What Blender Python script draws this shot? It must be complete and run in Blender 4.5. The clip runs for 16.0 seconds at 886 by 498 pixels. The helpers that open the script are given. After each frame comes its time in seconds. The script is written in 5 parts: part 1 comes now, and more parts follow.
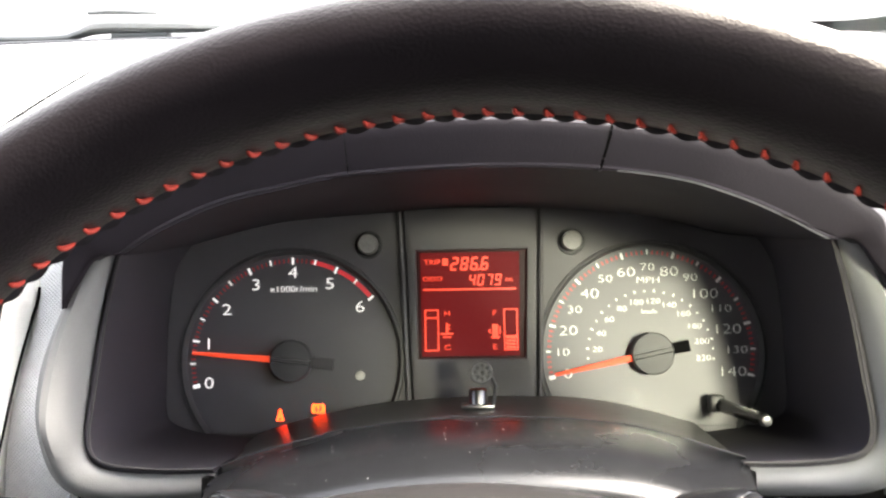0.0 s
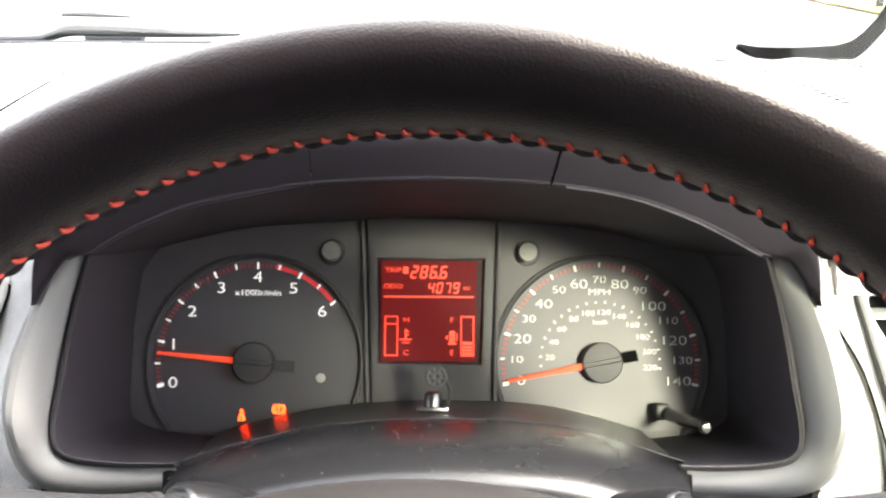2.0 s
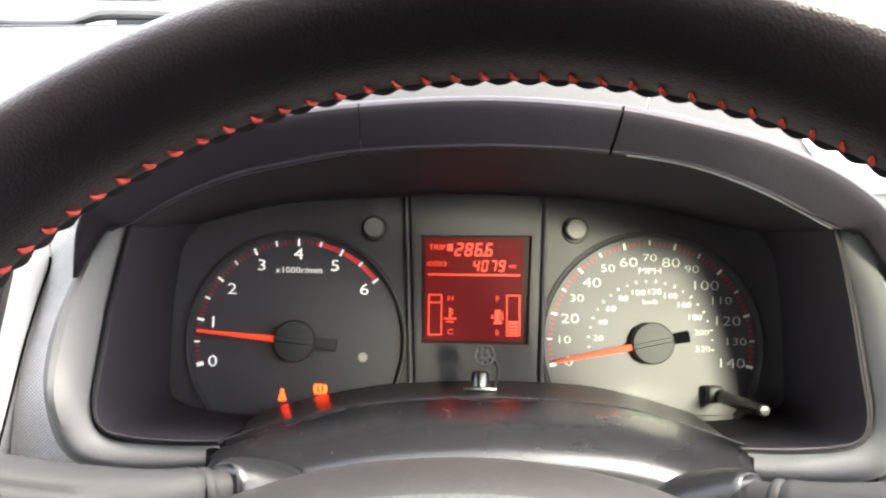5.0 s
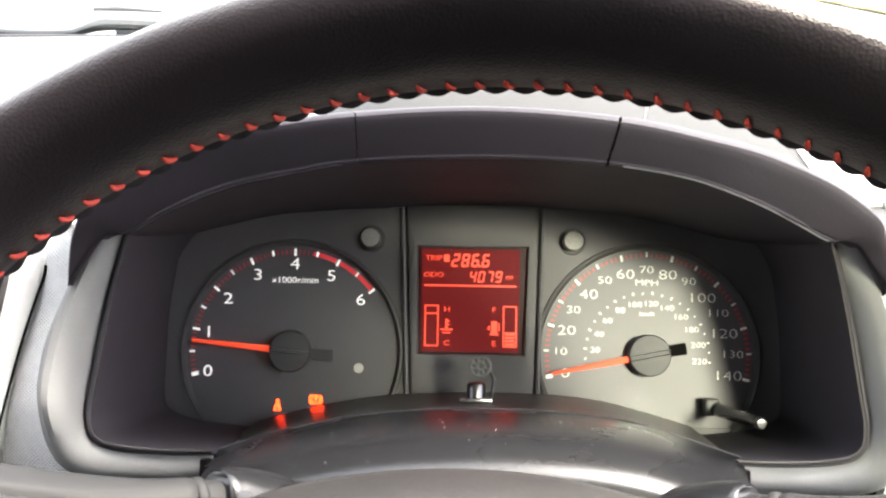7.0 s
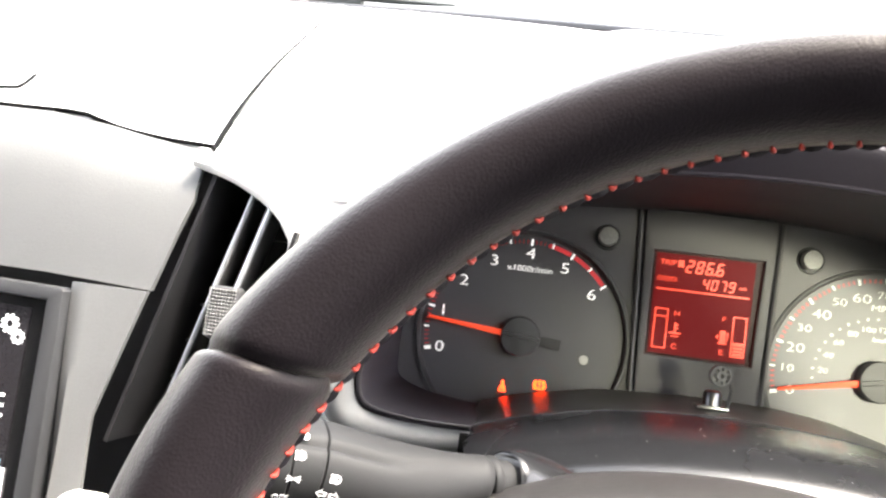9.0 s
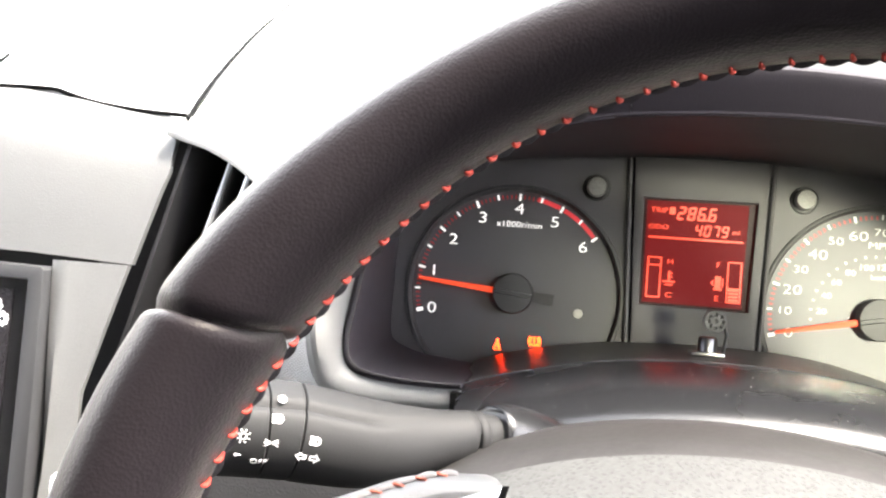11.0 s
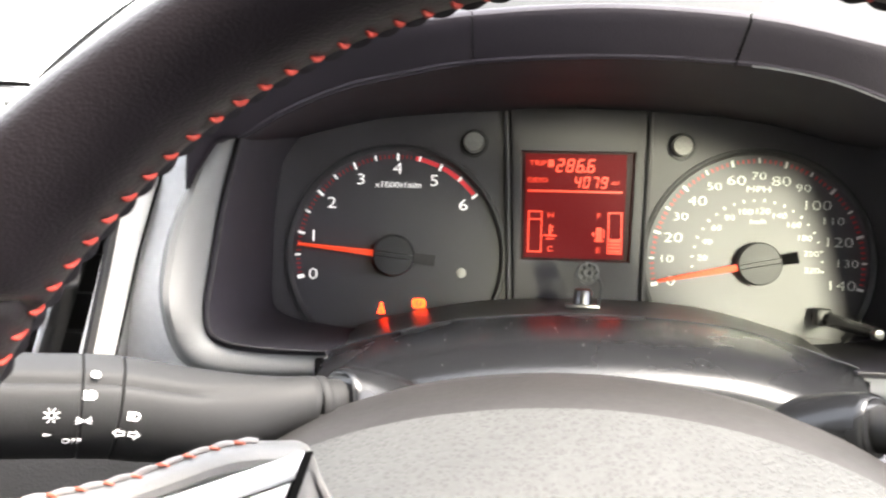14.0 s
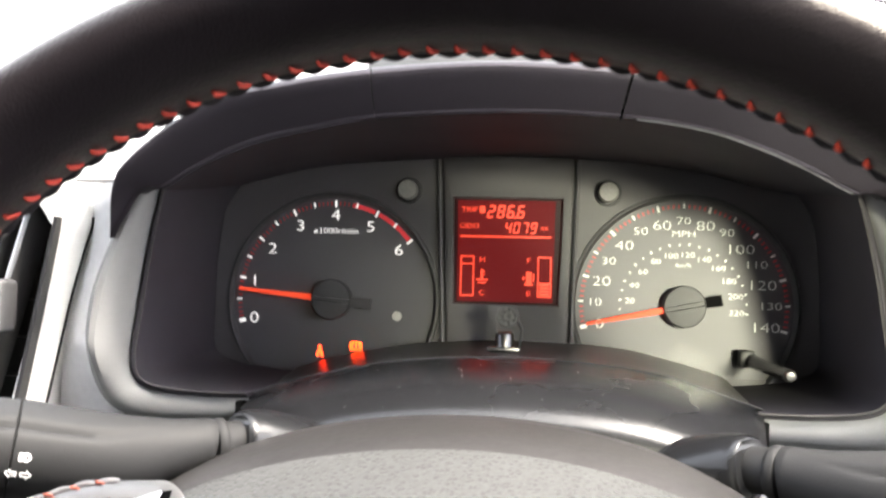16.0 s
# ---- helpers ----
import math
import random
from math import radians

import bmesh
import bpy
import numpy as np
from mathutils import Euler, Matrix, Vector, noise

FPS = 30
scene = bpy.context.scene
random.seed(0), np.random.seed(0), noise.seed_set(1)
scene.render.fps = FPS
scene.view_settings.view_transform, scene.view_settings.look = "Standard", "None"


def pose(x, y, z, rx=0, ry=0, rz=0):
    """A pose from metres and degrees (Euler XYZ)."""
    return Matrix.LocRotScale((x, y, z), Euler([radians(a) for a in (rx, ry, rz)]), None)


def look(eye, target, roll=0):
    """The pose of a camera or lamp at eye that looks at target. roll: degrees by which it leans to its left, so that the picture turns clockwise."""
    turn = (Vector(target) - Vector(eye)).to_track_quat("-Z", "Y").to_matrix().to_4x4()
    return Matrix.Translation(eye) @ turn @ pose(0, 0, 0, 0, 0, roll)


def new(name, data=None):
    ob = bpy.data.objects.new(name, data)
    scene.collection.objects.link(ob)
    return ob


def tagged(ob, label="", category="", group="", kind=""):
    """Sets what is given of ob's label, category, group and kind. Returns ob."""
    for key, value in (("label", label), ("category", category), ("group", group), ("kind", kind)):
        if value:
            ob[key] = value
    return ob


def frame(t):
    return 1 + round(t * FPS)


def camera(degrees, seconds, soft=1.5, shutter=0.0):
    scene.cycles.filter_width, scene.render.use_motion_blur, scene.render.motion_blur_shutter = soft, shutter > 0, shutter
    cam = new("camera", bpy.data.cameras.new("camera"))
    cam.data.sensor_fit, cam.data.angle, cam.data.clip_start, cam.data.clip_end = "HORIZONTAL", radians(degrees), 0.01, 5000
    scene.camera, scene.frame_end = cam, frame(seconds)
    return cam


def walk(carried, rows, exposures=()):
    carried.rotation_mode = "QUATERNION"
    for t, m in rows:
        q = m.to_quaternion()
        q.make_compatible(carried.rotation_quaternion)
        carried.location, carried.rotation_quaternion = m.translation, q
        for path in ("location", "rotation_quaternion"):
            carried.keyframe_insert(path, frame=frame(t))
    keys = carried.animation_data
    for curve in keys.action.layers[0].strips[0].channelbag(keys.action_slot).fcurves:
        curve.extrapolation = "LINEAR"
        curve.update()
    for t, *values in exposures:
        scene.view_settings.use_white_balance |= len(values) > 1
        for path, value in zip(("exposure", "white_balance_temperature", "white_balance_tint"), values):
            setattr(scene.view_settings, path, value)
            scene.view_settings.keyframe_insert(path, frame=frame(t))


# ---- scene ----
from mathutils import kdtree

# ---- camera and its walk ----
FOV, TILT, Z0 = 52.59, 24.0, 1.05
WORLD = pose(0, 0, Z0)                 # level car frame, origin at the middle of the dials
DIALS = WORLD @ pose(0, 0, 0, -TILT)   # frame of the dial plane: x right, y into the dash, z up the dial
cam = camera(FOV, 16.0, soft=2.3, shutter=0.5)
ROWS = [
    (0.0, -0.00127, -0.50427, 0.01615, 95.126, 0.885, 1.566),
    (0.5, -0.01047, -0.49673, 0.01657, 96.282, -1.372, 0.876),
    (1.0, -0.00539, -0.49964, 0.01645, 96.87, -1.232, -0.176),
    (1.5, -0.00026, -0.51522, 0.01528, 96.545, -1.118, -1.479),
    (2.0, 0.00466, -0.52321, 0.01367, 95.773, -0.37, -0.449),
    (2.5, -0.00108, -0.51318, 0.00787, 94.651, -0.365, 0.417),
    (3.0, -0.00049, -0.51188, 0.00639, 93.871, -0.095, 0.911),
    (3.5, -0.00067, -0.51339, 0.00996, 94.194, 0.44, 1.475),
    (4.0, -0.00939, -0.50453, 0.00339, 93.434, -0.799, 1.097),
    (4.5, -0.00662, -0.51155, 0.0042, 94.835, -1.022, 0.534),
    (4.7, -0.00716, -0.50868, 0.00666, 95.048, -0.682, 1.068),
    (7.0, -0.00638, -0.50767, 0.00596, 95.994, -1.027, 0.918),
    (7.5, -0.01679, -0.52765, 0.00863, 95.479, -1.121, -0.255),
    (8.0, -0.04784, -0.55111, 0.00856, 94.774, -3.831, 4.753),
    (8.5, -0.06428, -0.54853, 0.01166, 93.483, -5.767, 4.761),
    (9.0, -0.07732, -0.53229, 0.01097, 93.731, -7.453, 7.522),
    (9.5, -0.06872, -0.53003, 0.00711, 92.209, -5.381, 8.56),
    (9.7, -0.07032, -0.53112, 0.00806, 91.401, -4.852, 8.302),
    (12.0, -0.05773, -0.51615, 0.00636, 91.935, -3.99, 8.79),
    (12.5, -0.05457, -0.51603, 0.00651, 91.916, -3.516, 8.822),
    (13.0, -0.04655, -0.5149, 0.00508, 91.602, -3.073, 8.041),
    (13.5, -0.03282, -0.5102, 0.00098, 91.009, -1.772, 7.687),
    (14.0, -0.02293, -0.50455, 0.00488, 89.948, -1.64, 5.602),
    (14.5, -0.00906, -0.5095, 0.00036, 91.202, -1.349, 4.754),
    (15.0, -0.00418, -0.51248, 0.00397, 91.488, -4.398, 7.675),
    (15.5, 0.00953, -0.49993, 0.00249, 91.12, -3.518, 6.258),
    (16.0, 0.02344, -0.51458, 0.00894, 92.413, -1.447, 6.507),
]

walk(cam, [(t, DIALS @ pose(x, y, z, rx, ry, rz)) for t, x, y, z, rx, ry, rz in ROWS],
     exposures=[(t, e, 6900, 13.5) for t, e in ((0.0, 4.1), (1.0, 4.3), (2.0, 4.15), (3.0, 4.02), (4.5, 4.12), (7.0, 4.1), (7.5, 4.1), (9.0, 4.2), (9.5, 4.25), (12.0, 4.5), (13.5, 4.5), (14.2, 4.2), (15.0, 4.15), (15.5, 4.15), (16.0, 4.0))])

# ---- world and sun ----
sky_world = bpy.data.worlds.new("sky")
scene.world = sky_world
sky_world.use_nodes = True
wn = sky_world.node_tree.nodes
sky = wn.new("ShaderNodeTexSky")
sky.sky_type, sky.sun_disc = "NISHITA", False
sky.sun_elevation, sky.sun_rotation, sky.dust_density = radians(63), radians(79), 3.0
wn["Background"].inputs["Strength"].default_value = 0.14
haze = wn.new("ShaderNodeHueSaturation")
haze.inputs["Saturation"].default_value = 0.4
sky_world.node_tree.links.new(sky.outputs[0], haze.inputs["Color"])
sky_world.node_tree.links.new(haze.outputs[0], wn["Background"].inputs["Color"])
sun = new("sun", bpy.data.lights.new("sun", "SUN"))
sun.data.energy, sun.data.angle, sun.data.color = 0.85, radians(9), (1.0, 0.96, 0.87)
sun.matrix_world = look((3, 0.6, 6), (0, 0, 0))


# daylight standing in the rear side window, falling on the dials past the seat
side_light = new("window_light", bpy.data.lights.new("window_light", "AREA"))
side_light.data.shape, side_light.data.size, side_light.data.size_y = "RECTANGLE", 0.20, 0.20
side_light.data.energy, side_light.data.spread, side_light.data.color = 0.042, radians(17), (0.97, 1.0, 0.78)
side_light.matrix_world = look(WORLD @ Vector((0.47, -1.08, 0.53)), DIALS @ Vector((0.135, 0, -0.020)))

# ---- materials ----
def material(name, color, rough=0.5, metal=0.0, grain=0.0, scale=900.0, spread=0.08, coat=0.0, emit=None, power=0.0, spec=0.5, kind="noise", wear=0.0):
    """A node material: base colour with fine and broad variation, and a fine relief; pits have their shade painted in.
    """
    m = bpy.data.materials.new(name)
    m.use_nodes = True
    nt = m.node_tree
    b = nt.nodes["Principled BSDF"]
    b.inputs["Metallic"].default_value, b.inputs["Specular IOR Level"].default_value = metal, spec
    b.inputs["Coat Weight"].default_value, b.inputs["Coat Roughness"].default_value = coat, 0.06
    tc = nt.nodes.new("ShaderNodeTexCoord")

    def noise_at(s, detail=3.0):
        n = nt.nodes.new("ShaderNodeTexNoise")
        n.inputs["Scale"].default_value, n.inputs["Detail"].default_value = s, detail
        nt.links.new(tc.outputs["Object"], n.inputs["Vector"])
        return n
    fine, broad = noise_at(scale), noise_at(22.0, 5.0)
    add = nt.nodes.new("ShaderNodeMath")
    add.operation = "ADD"
    nt.links.new(fine.outputs["Fac"], add.inputs[0]), nt.links.new(broad.outputs["Fac"], add.inputs[1])
    ramp = nt.nodes.new("ShaderNodeMapRange")
    ramp.inputs["From Min"].default_value, ramp.inputs["From Max"].default_value = 0.6, 1.4
    ramp.inputs["To Min"].default_value, ramp.inputs["To Max"].default_value = 1 - spread, 1 + spread
    nt.links.new(add.outputs[0], ramp.inputs["Value"])
    mul = nt.nodes.new("ShaderNodeMix")
    mul.data_type, mul.blend_type = "RGBA", "MULTIPLY"
    mul.inputs["Factor"].default_value = 1.0
    mul.inputs[6].default_value = (*color, 1)
    nt.links.new(ramp.outputs[0], mul.inputs[7])
    nt.links.new(mul.outputs[2], b.inputs["Base Color"])
    rr = nt.nodes.new("ShaderNodeMapRange")
    rr.inputs["To Min"].default_value, rr.inputs["To Max"].default_value = max(rough - 0.08, 0.02), min(rough + 0.08, 1)
    nt.links.new(broad.outputs["Fac"], rr.inputs["Value"])
    nt.links.new(rr.outputs[0], b.inputs["Roughness"])
    if grain:
        bump = nt.nodes.new("ShaderNodeBump")
        bump.inputs["Strength"].default_value, bump.inputs["Distance"].default_value = min(grain, 1.0), 0.0006
        if kind == "cells":
            v = nt.nodes.new("ShaderNodeTexVoronoi")
            v.inputs["Scale"].default_value = scale
            nt.links.new(tc.outputs["Object"], v.inputs["Vector"])
            nt.links.new(v.outputs["Distance"], bump.inputs["Height"])
        elif kind == "pits":
            warp, jolt = noise_at(scale * 0.9, 2.0), nt.nodes.new("ShaderNodeVectorMath")
            jolt.operation, jolt.inputs["Scale"].default_value = "SCALE", 1.0 / scale
            nt.links.new(warp.outputs["Color"], jolt.inputs[0])
            moved = nt.nodes.new("ShaderNodeVectorMath")
            nt.links.new(tc.outputs["Object"], moved.inputs[0]), nt.links.new(jolt.outputs[0], moved.inputs[1])
            v = nt.nodes.new("ShaderNodeTexVoronoi")
            v.inputs["Scale"].default_value = scale
            nt.links.new(moved.outputs[0], v.inputs["Vector"])
            pit = nt.nodes.new("ShaderNodeMapRange")
            pit.interpolation_type = "SMOOTHSTEP"
            pit.inputs["From Min"].default_value, pit.inputs["From Max"].default_value = 0.14, 0.58
            nt.links.new(v.outputs["Distance"], pit.inputs["Value"])
            bump.inputs["Distance"].default_value = 0.0009
            # shadow inside the pits, multiplied into the base colour
            shade = nt.nodes.new("ShaderNodeMix")
            shade.data_type, shade.blend_type = "RGBA", "MULTIPLY"
            shade.inputs["Factor"].default_value = 0.3
            nt.links.new(mul.outputs[2], shade.inputs[6]), nt.links.new(pit.outputs[0], shade.inputs[7])
            nt.links.new(shade.outputs[2], b.inputs["Base Color"])
            nt.links.new(pit.outputs[0], bump.inputs["Height"])
        elif kind == "weave":
            # two sets of fine crossing ribs
            cross = nt.nodes.new("ShaderNodeMath")
            cross.operation = "MULTIPLY"
            for k, turn in enumerate((38, -38)):
                mp = nt.nodes.new("ShaderNodeMapping")
                mp.inputs["Rotation"].default_value = (0, radians(turn), 0)
                v = nt.nodes.new("ShaderNodeTexWave")
                v.bands_direction = "Z"
                v.inputs["Scale"].default_value, v.inputs["Distortion"].default_value = scale, 0.4
                nt.links.new(tc.outputs["Object"], mp.inputs["Vector"]), nt.links.new(mp.outputs[0], v.inputs["Vector"])
                nt.links.new(v.outputs["Fac"], cross.inputs[k])
            bump.inputs["Distance"].default_value = 0.0011
            nt.links.new(cross.outputs[0], bump.inputs["Height"])
        else:
            nt.links.new(fine.outputs["Fac"], bump.inputs["Height"])
        nt.links.new(bump.outputs[0], b.inputs["Normal"])
    if emit:
        b.inputs["Emission Color"].default_value, b.inputs["Emission Strength"].default_value = (*emit, 1), power
    return m


def glass(name, color=(1, 1, 1), rough=0.0, share=0.04):
    """Thin clear pane: passes light straight on, with a weak mirror."""
    m = bpy.data.materials.new(name)
    m.use_nodes = True
    nt = m.node_tree
    nt.nodes.remove(nt.nodes["Principled BSDF"])
    out = nt.nodes["Material Output"]
    tr, gl, mix = nt.nodes.new("ShaderNodeBsdfTransparent"), nt.nodes.new("ShaderNodeBsdfGlossy"), nt.nodes.new("ShaderNodeMixShader")
    tr.inputs["Color"].default_value = (*color, 1)
    gl.inputs["Roughness"].default_value = rough
    mix.inputs["Fac"].default_value = share
    nt.links.new(tr.outputs[0], mix.inputs[1]), nt.links.new(gl.outputs[0], mix.inputs[2])
    nt.links.new(mix.outputs[0], out.inputs["Surface"])
    return m


def leather(name, color, rough, gloss, sheen):
    """Worn matt leather: pebbled grain, broad shade differences and a soft gloss, stronger at a slant."""
    m = bpy.data.materials.new(name)
    m.use_nodes = True
    nt = m.node_tree
    nt.nodes.remove(nt.nodes["Principled BSDF"])
    tc = nt.nodes.new("ShaderNodeTexCoord")
    cells, broad, fine = nt.nodes.new("ShaderNodeTexVoronoi"), nt.nodes.new("ShaderNodeTexNoise"), nt.nodes.new("ShaderNodeTexNoise")
    cells.inputs["Scale"].default_value, broad.inputs["Scale"].default_value, fine.inputs["Scale"].default_value = 1300.0, 45.0, 420.0
    for n in (cells, broad, fine):
        nt.links.new(tc.outputs["Object"], n.inputs["Vector"])
    height = nt.nodes.new("ShaderNodeMath")
    height.operation, height.inputs[1].default_value = "MULTIPLY_ADD", 0.8
    nt.links.new(fine.outputs["Fac"], height.inputs[0]), nt.links.new(cells.outputs["Distance"], height.inputs[2])
    bump = nt.nodes.new("ShaderNodeBump")
    bump.inputs["Strength"].default_value, bump.inputs["Distance"].default_value = 0.13, 0.0006
    nt.links.new(height.outputs[0], bump.inputs["Height"])
    shade = nt.nodes.new("ShaderNodeMapRange")
    shade.inputs["To Min"].default_value, shade.inputs["To Max"].default_value = 0.75, 1.25
    nt.links.new(broad.outputs["Fac"], shade.inputs["Value"])
    mul = nt.nodes.new("ShaderNodeMix")
    mul.data_type, mul.blend_type = "RGBA", "MULTIPLY"
    mul.inputs["Factor"].default_value, mul.inputs[6].default_value = 1.0, (*color, 1)
    nt.links.new(shade.outputs[0], mul.inputs[7])
    wear = nt.nodes.new("ShaderNodeMapRange")
    wear.inputs["To Min"].default_value, wear.inputs["To Max"].default_value = rough - 0.07, rough + 0.07
    nt.links.new(broad.outputs["Fac"], wear.inputs["Value"])
    dif, glo, mix = nt.nodes.new("ShaderNodeBsdfDiffuse"), nt.nodes.new("ShaderNodeBsdfGlossy"), nt.nodes.new("ShaderNodeMixShader")
    nt.links.new(mul.outputs[2], dif.inputs["Color"]), nt.links.new(wear.outputs[0], glo.inputs["Roughness"])
    nt.links.new(bump.outputs[0], dif.inputs["Normal"]), nt.links.new(bump.outputs[0], glo.inputs["Normal"])
    slant, power, fac = nt.nodes.new("ShaderNodeLayerWeight"), nt.nodes.new("ShaderNodeMath"), nt.nodes.new("ShaderNodeMath")
    nt.links.new(bump.outputs[0], slant.inputs["Normal"])
    power.operation, power.inputs[1].default_value = "POWER", 3.2
    glo.inputs["Color"].default_value = (1.0, 0.96, 0.91, 1)
    fac.operation, fac.inputs[1].default_value, fac.inputs[2].default_value = "MULTIPLY_ADD", sheen, gloss
    nt.links.new(slant.outputs["Facing"], power.inputs[0]), nt.links.new(power.outputs[0], fac.inputs[0])
    nt.links.new(fac.outputs[0], mix.inputs["Fac"])
    nt.links.new(dif.outputs[0], mix.inputs[1]), nt.links.new(glo.outputs[0], mix.inputs[2])
    nt.links.new(mix.outputs[0], nt.nodes["Material Output"].inputs["Surface"])
    return m


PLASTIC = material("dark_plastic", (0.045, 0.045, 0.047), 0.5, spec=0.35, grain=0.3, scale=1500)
PLASTIC_MID = material("grey_plastic", (0.15, 0.15, 0.148), 0.45, spec=0.4, grain=0.3, scale=1500)
MASK = material("mask_plastic", (0.062, 0.059, 0.062), 0.55, grain=0.25, scale=1800)
LEDGE = material("ledge_plastic", (0.050, 0.048, 0.048), 0.34, spec=0.2, grain=0.08, scale=1800)
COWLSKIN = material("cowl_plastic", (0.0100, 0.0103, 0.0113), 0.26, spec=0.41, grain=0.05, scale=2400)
CAVITY = material("cavity_plastic", (0.0300, 0.0275, 0.0330), 0.65, spec=0.3, grain=0.3, scale=1500)
PANELSKIN = material("panel_plastic", (0.050, 0.047, 0.049), 0.55, grain=0.25, scale=1800)
DIALFACE = material("dial_face", (0.070, 0.068, 0.074), 0.5, grain=0.1, scale=2500)
HOODTOP = material("hood_top_plastic", (0.0190, 0.0189, 0.0178), 0.55, spec=0.26, grain=0.2, scale=1500)
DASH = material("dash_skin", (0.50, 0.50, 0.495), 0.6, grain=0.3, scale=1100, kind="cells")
KNURL = material("textured_panel", (0.66, 0.66, 0.655), 0.6, spec=0.25, grain=1.0, scale=230, kind="weave")
PAD = material("pad_grain_shaded", (0.041, 0.0418, 0.0405), 0.6, spec=0.3, grain=0.25, scale=500, kind="pits", spread=0.25)
LEATHER = leather("black_leather", (0.0120, 0.0100, 0.0114), 0.38, 0.0062, 0.46)
LEATHER_EDGE = material("leather_edge", (0.012, 0.0105, 0.0125), 0.6, spec=0.2, grain=0.4, scale=700)
THREAD = material("red_thread", (0.34, 0.028, 0.015), 0.7, grain=0.4, scale=3000)
SILVER = material("satin_silver_trim", (0.62, 0.63, 0.64), 0.32, metal=0.85, grain=0.05, scale=2500)
CHROME = material("chrome", (0.22, 0.22, 0.23), 0.3, metal=1.0)
TRIM = material("pale_trim", (0.80, 0.80, 0.77), 0.4, grain=0.15, scale=1500)
BLADE = material("vent_blade_plastic", (0.05, 0.05, 0.05), 0.4, grain=0.1, scale=1800)
HUB = material("hub_plastic", (0.0165, 0.0154, 0.0150), 0.6, spec=0.28, grain=0.25, scale=330, spread=0.35)
HOODSKIN = material("hood_plastic", (0.0195, 0.0164, 0.0208), 0.6, spec=0.2, grain=0.25, scale=1500)
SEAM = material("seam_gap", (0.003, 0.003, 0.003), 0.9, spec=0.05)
BLACK = material("black_trim", (0.012, 0.012, 0.013), 0.45, grain=0.2)
GLOSS = material("gloss_black", (0.01, 0.01, 0.011), 0.12, coat=0.4)
WHITE_INK = material("white_ink", (0.85, 0.85, 0.84), 0.5)
LIT_WHITE = material("lit_white_ink", (0.85, 0.85, 0.85), 0.5, emit=(1, 1, 0.98), power=0.04)
DIM_WHITE = material("white_dial_ink", (0.75, 0.75, 0.74), 0.5, emit=(1, 1, 0.98), power=0.005)
STALKSKIN = material("stalk_plastic", (0.0150, 0.0151, 0.0154), 0.64, spec=0.25, grain=0.12, scale=1600)
BEZEL = material("bezel_plastic", (0.175, 0.176, 0.172), 0.5, spec=0.3, grain=0.2, scale=1500)
RED_INK = material("red_ink", (0.42, 0.03, 0.035), 0.5, emit=(1.0, 0.03, 0.04), power=0.0035)
RED_BAND = material("red_band", (0.6, 0.04, 0.05), 0.5, emit=(1.0, 0.04, 0.06), power=0.014)
NEEDLE = material("needle_red", (0.85, 0.10, 0.05), 0.45, emit=(1.0, 0.07, 0.02), power=0.035)
LCD_BACK = material("lcd_back", (0.050, 0.007, 0.008), 0.6, spec=0.1, emit=(1.0, 0.035, 0.04), power=0.0078)
LCD_EDGE = material("lcd_border", (0.010, 0.004, 0.005), 0.5, spec=0.2, emit=(1.0, 0.03, 0.03), power=0.0008)
LCD_LIT = material("lcd_lit", (0.5, 0.05, 0.03), 0.4, emit=(1.0, 0.07, 0.028), power=0.10)
AMBER = material("amber_lamp", (0.8, 0.35, 0.02), 0.4, emit=(1.0, 0.036, 0.006), power=1.2)
REDLAMP = material("red_lamp", (0.8, 0.1, 0.02), 0.4, emit=(1.0, 0.030, 0.006), power=1.1)
SCREEN = material("screen_display", (0.015, 0.014, 0.016), 0.15, emit=(0.5, 0.46, 0.5), power=0.0008)
SCREEN_LIGHT = material("screen_icon", (0.7, 0.7, 0.7), 0.3, emit=(0.95, 0.95, 1.0), power=0.10)
SCREEN_BLUE = material("screen_glow", (0.2, 0.4, 0.5), 0.3, emit=(0.5, 0.75, 0.9), power=0.06)
LENS_GLASS = glass("clear_lens", share=0.008, rough=0.08)
PANE = glass("window_glass", (0.93, 0.96, 0.94), share=0.03)
LINING = material("interior_lining", (0.30, 0.29, 0.28), 0.8, grain=0.3)
CARPET = material("dark_carpet", (0.03, 0.03, 0.032), 0.95, grain=0.5, scale=600)
BODY = material("white_body_paint", (0.78, 0.78, 0.77), 0.3, coat=0.5)
TARMAC = material("tarmac", (0.09, 0.09, 0.088), 0.9, grain=0.6, scale=60)
GRASS = material("dry_grass", (0.10, 0.082, 0.010), 0.95, grain=0.6, scale=3, spread=0.35)
FENCE = material("weathered_wood", (0.022, 0.021, 0.019), 0.8, grain=0.5, scale=30)

# ---- builders ----
ORIGIN, HOME = {}, {}


def finish(bm, sharp=38):
    bm.normal_update()
    for f in bm.faces:
        f.smooth = True
    for e in bm.edges:
        if len(e.link_faces) == 2 and e.calc_face_angle(0) > radians(sharp):
            e.smooth = False


def thing(name, anchor, label, category, home=None, group="", kind=""):
    ob = new(name)
    ob.empty_display_size = 0.02
    HOME[ob], ORIGIN[ob] = home or DIALS, Vector(anchor)
    ob.matrix_world = HOME[ob] @ Matrix.Translation(anchor)
    return tagged(ob, label, category, group, kind)


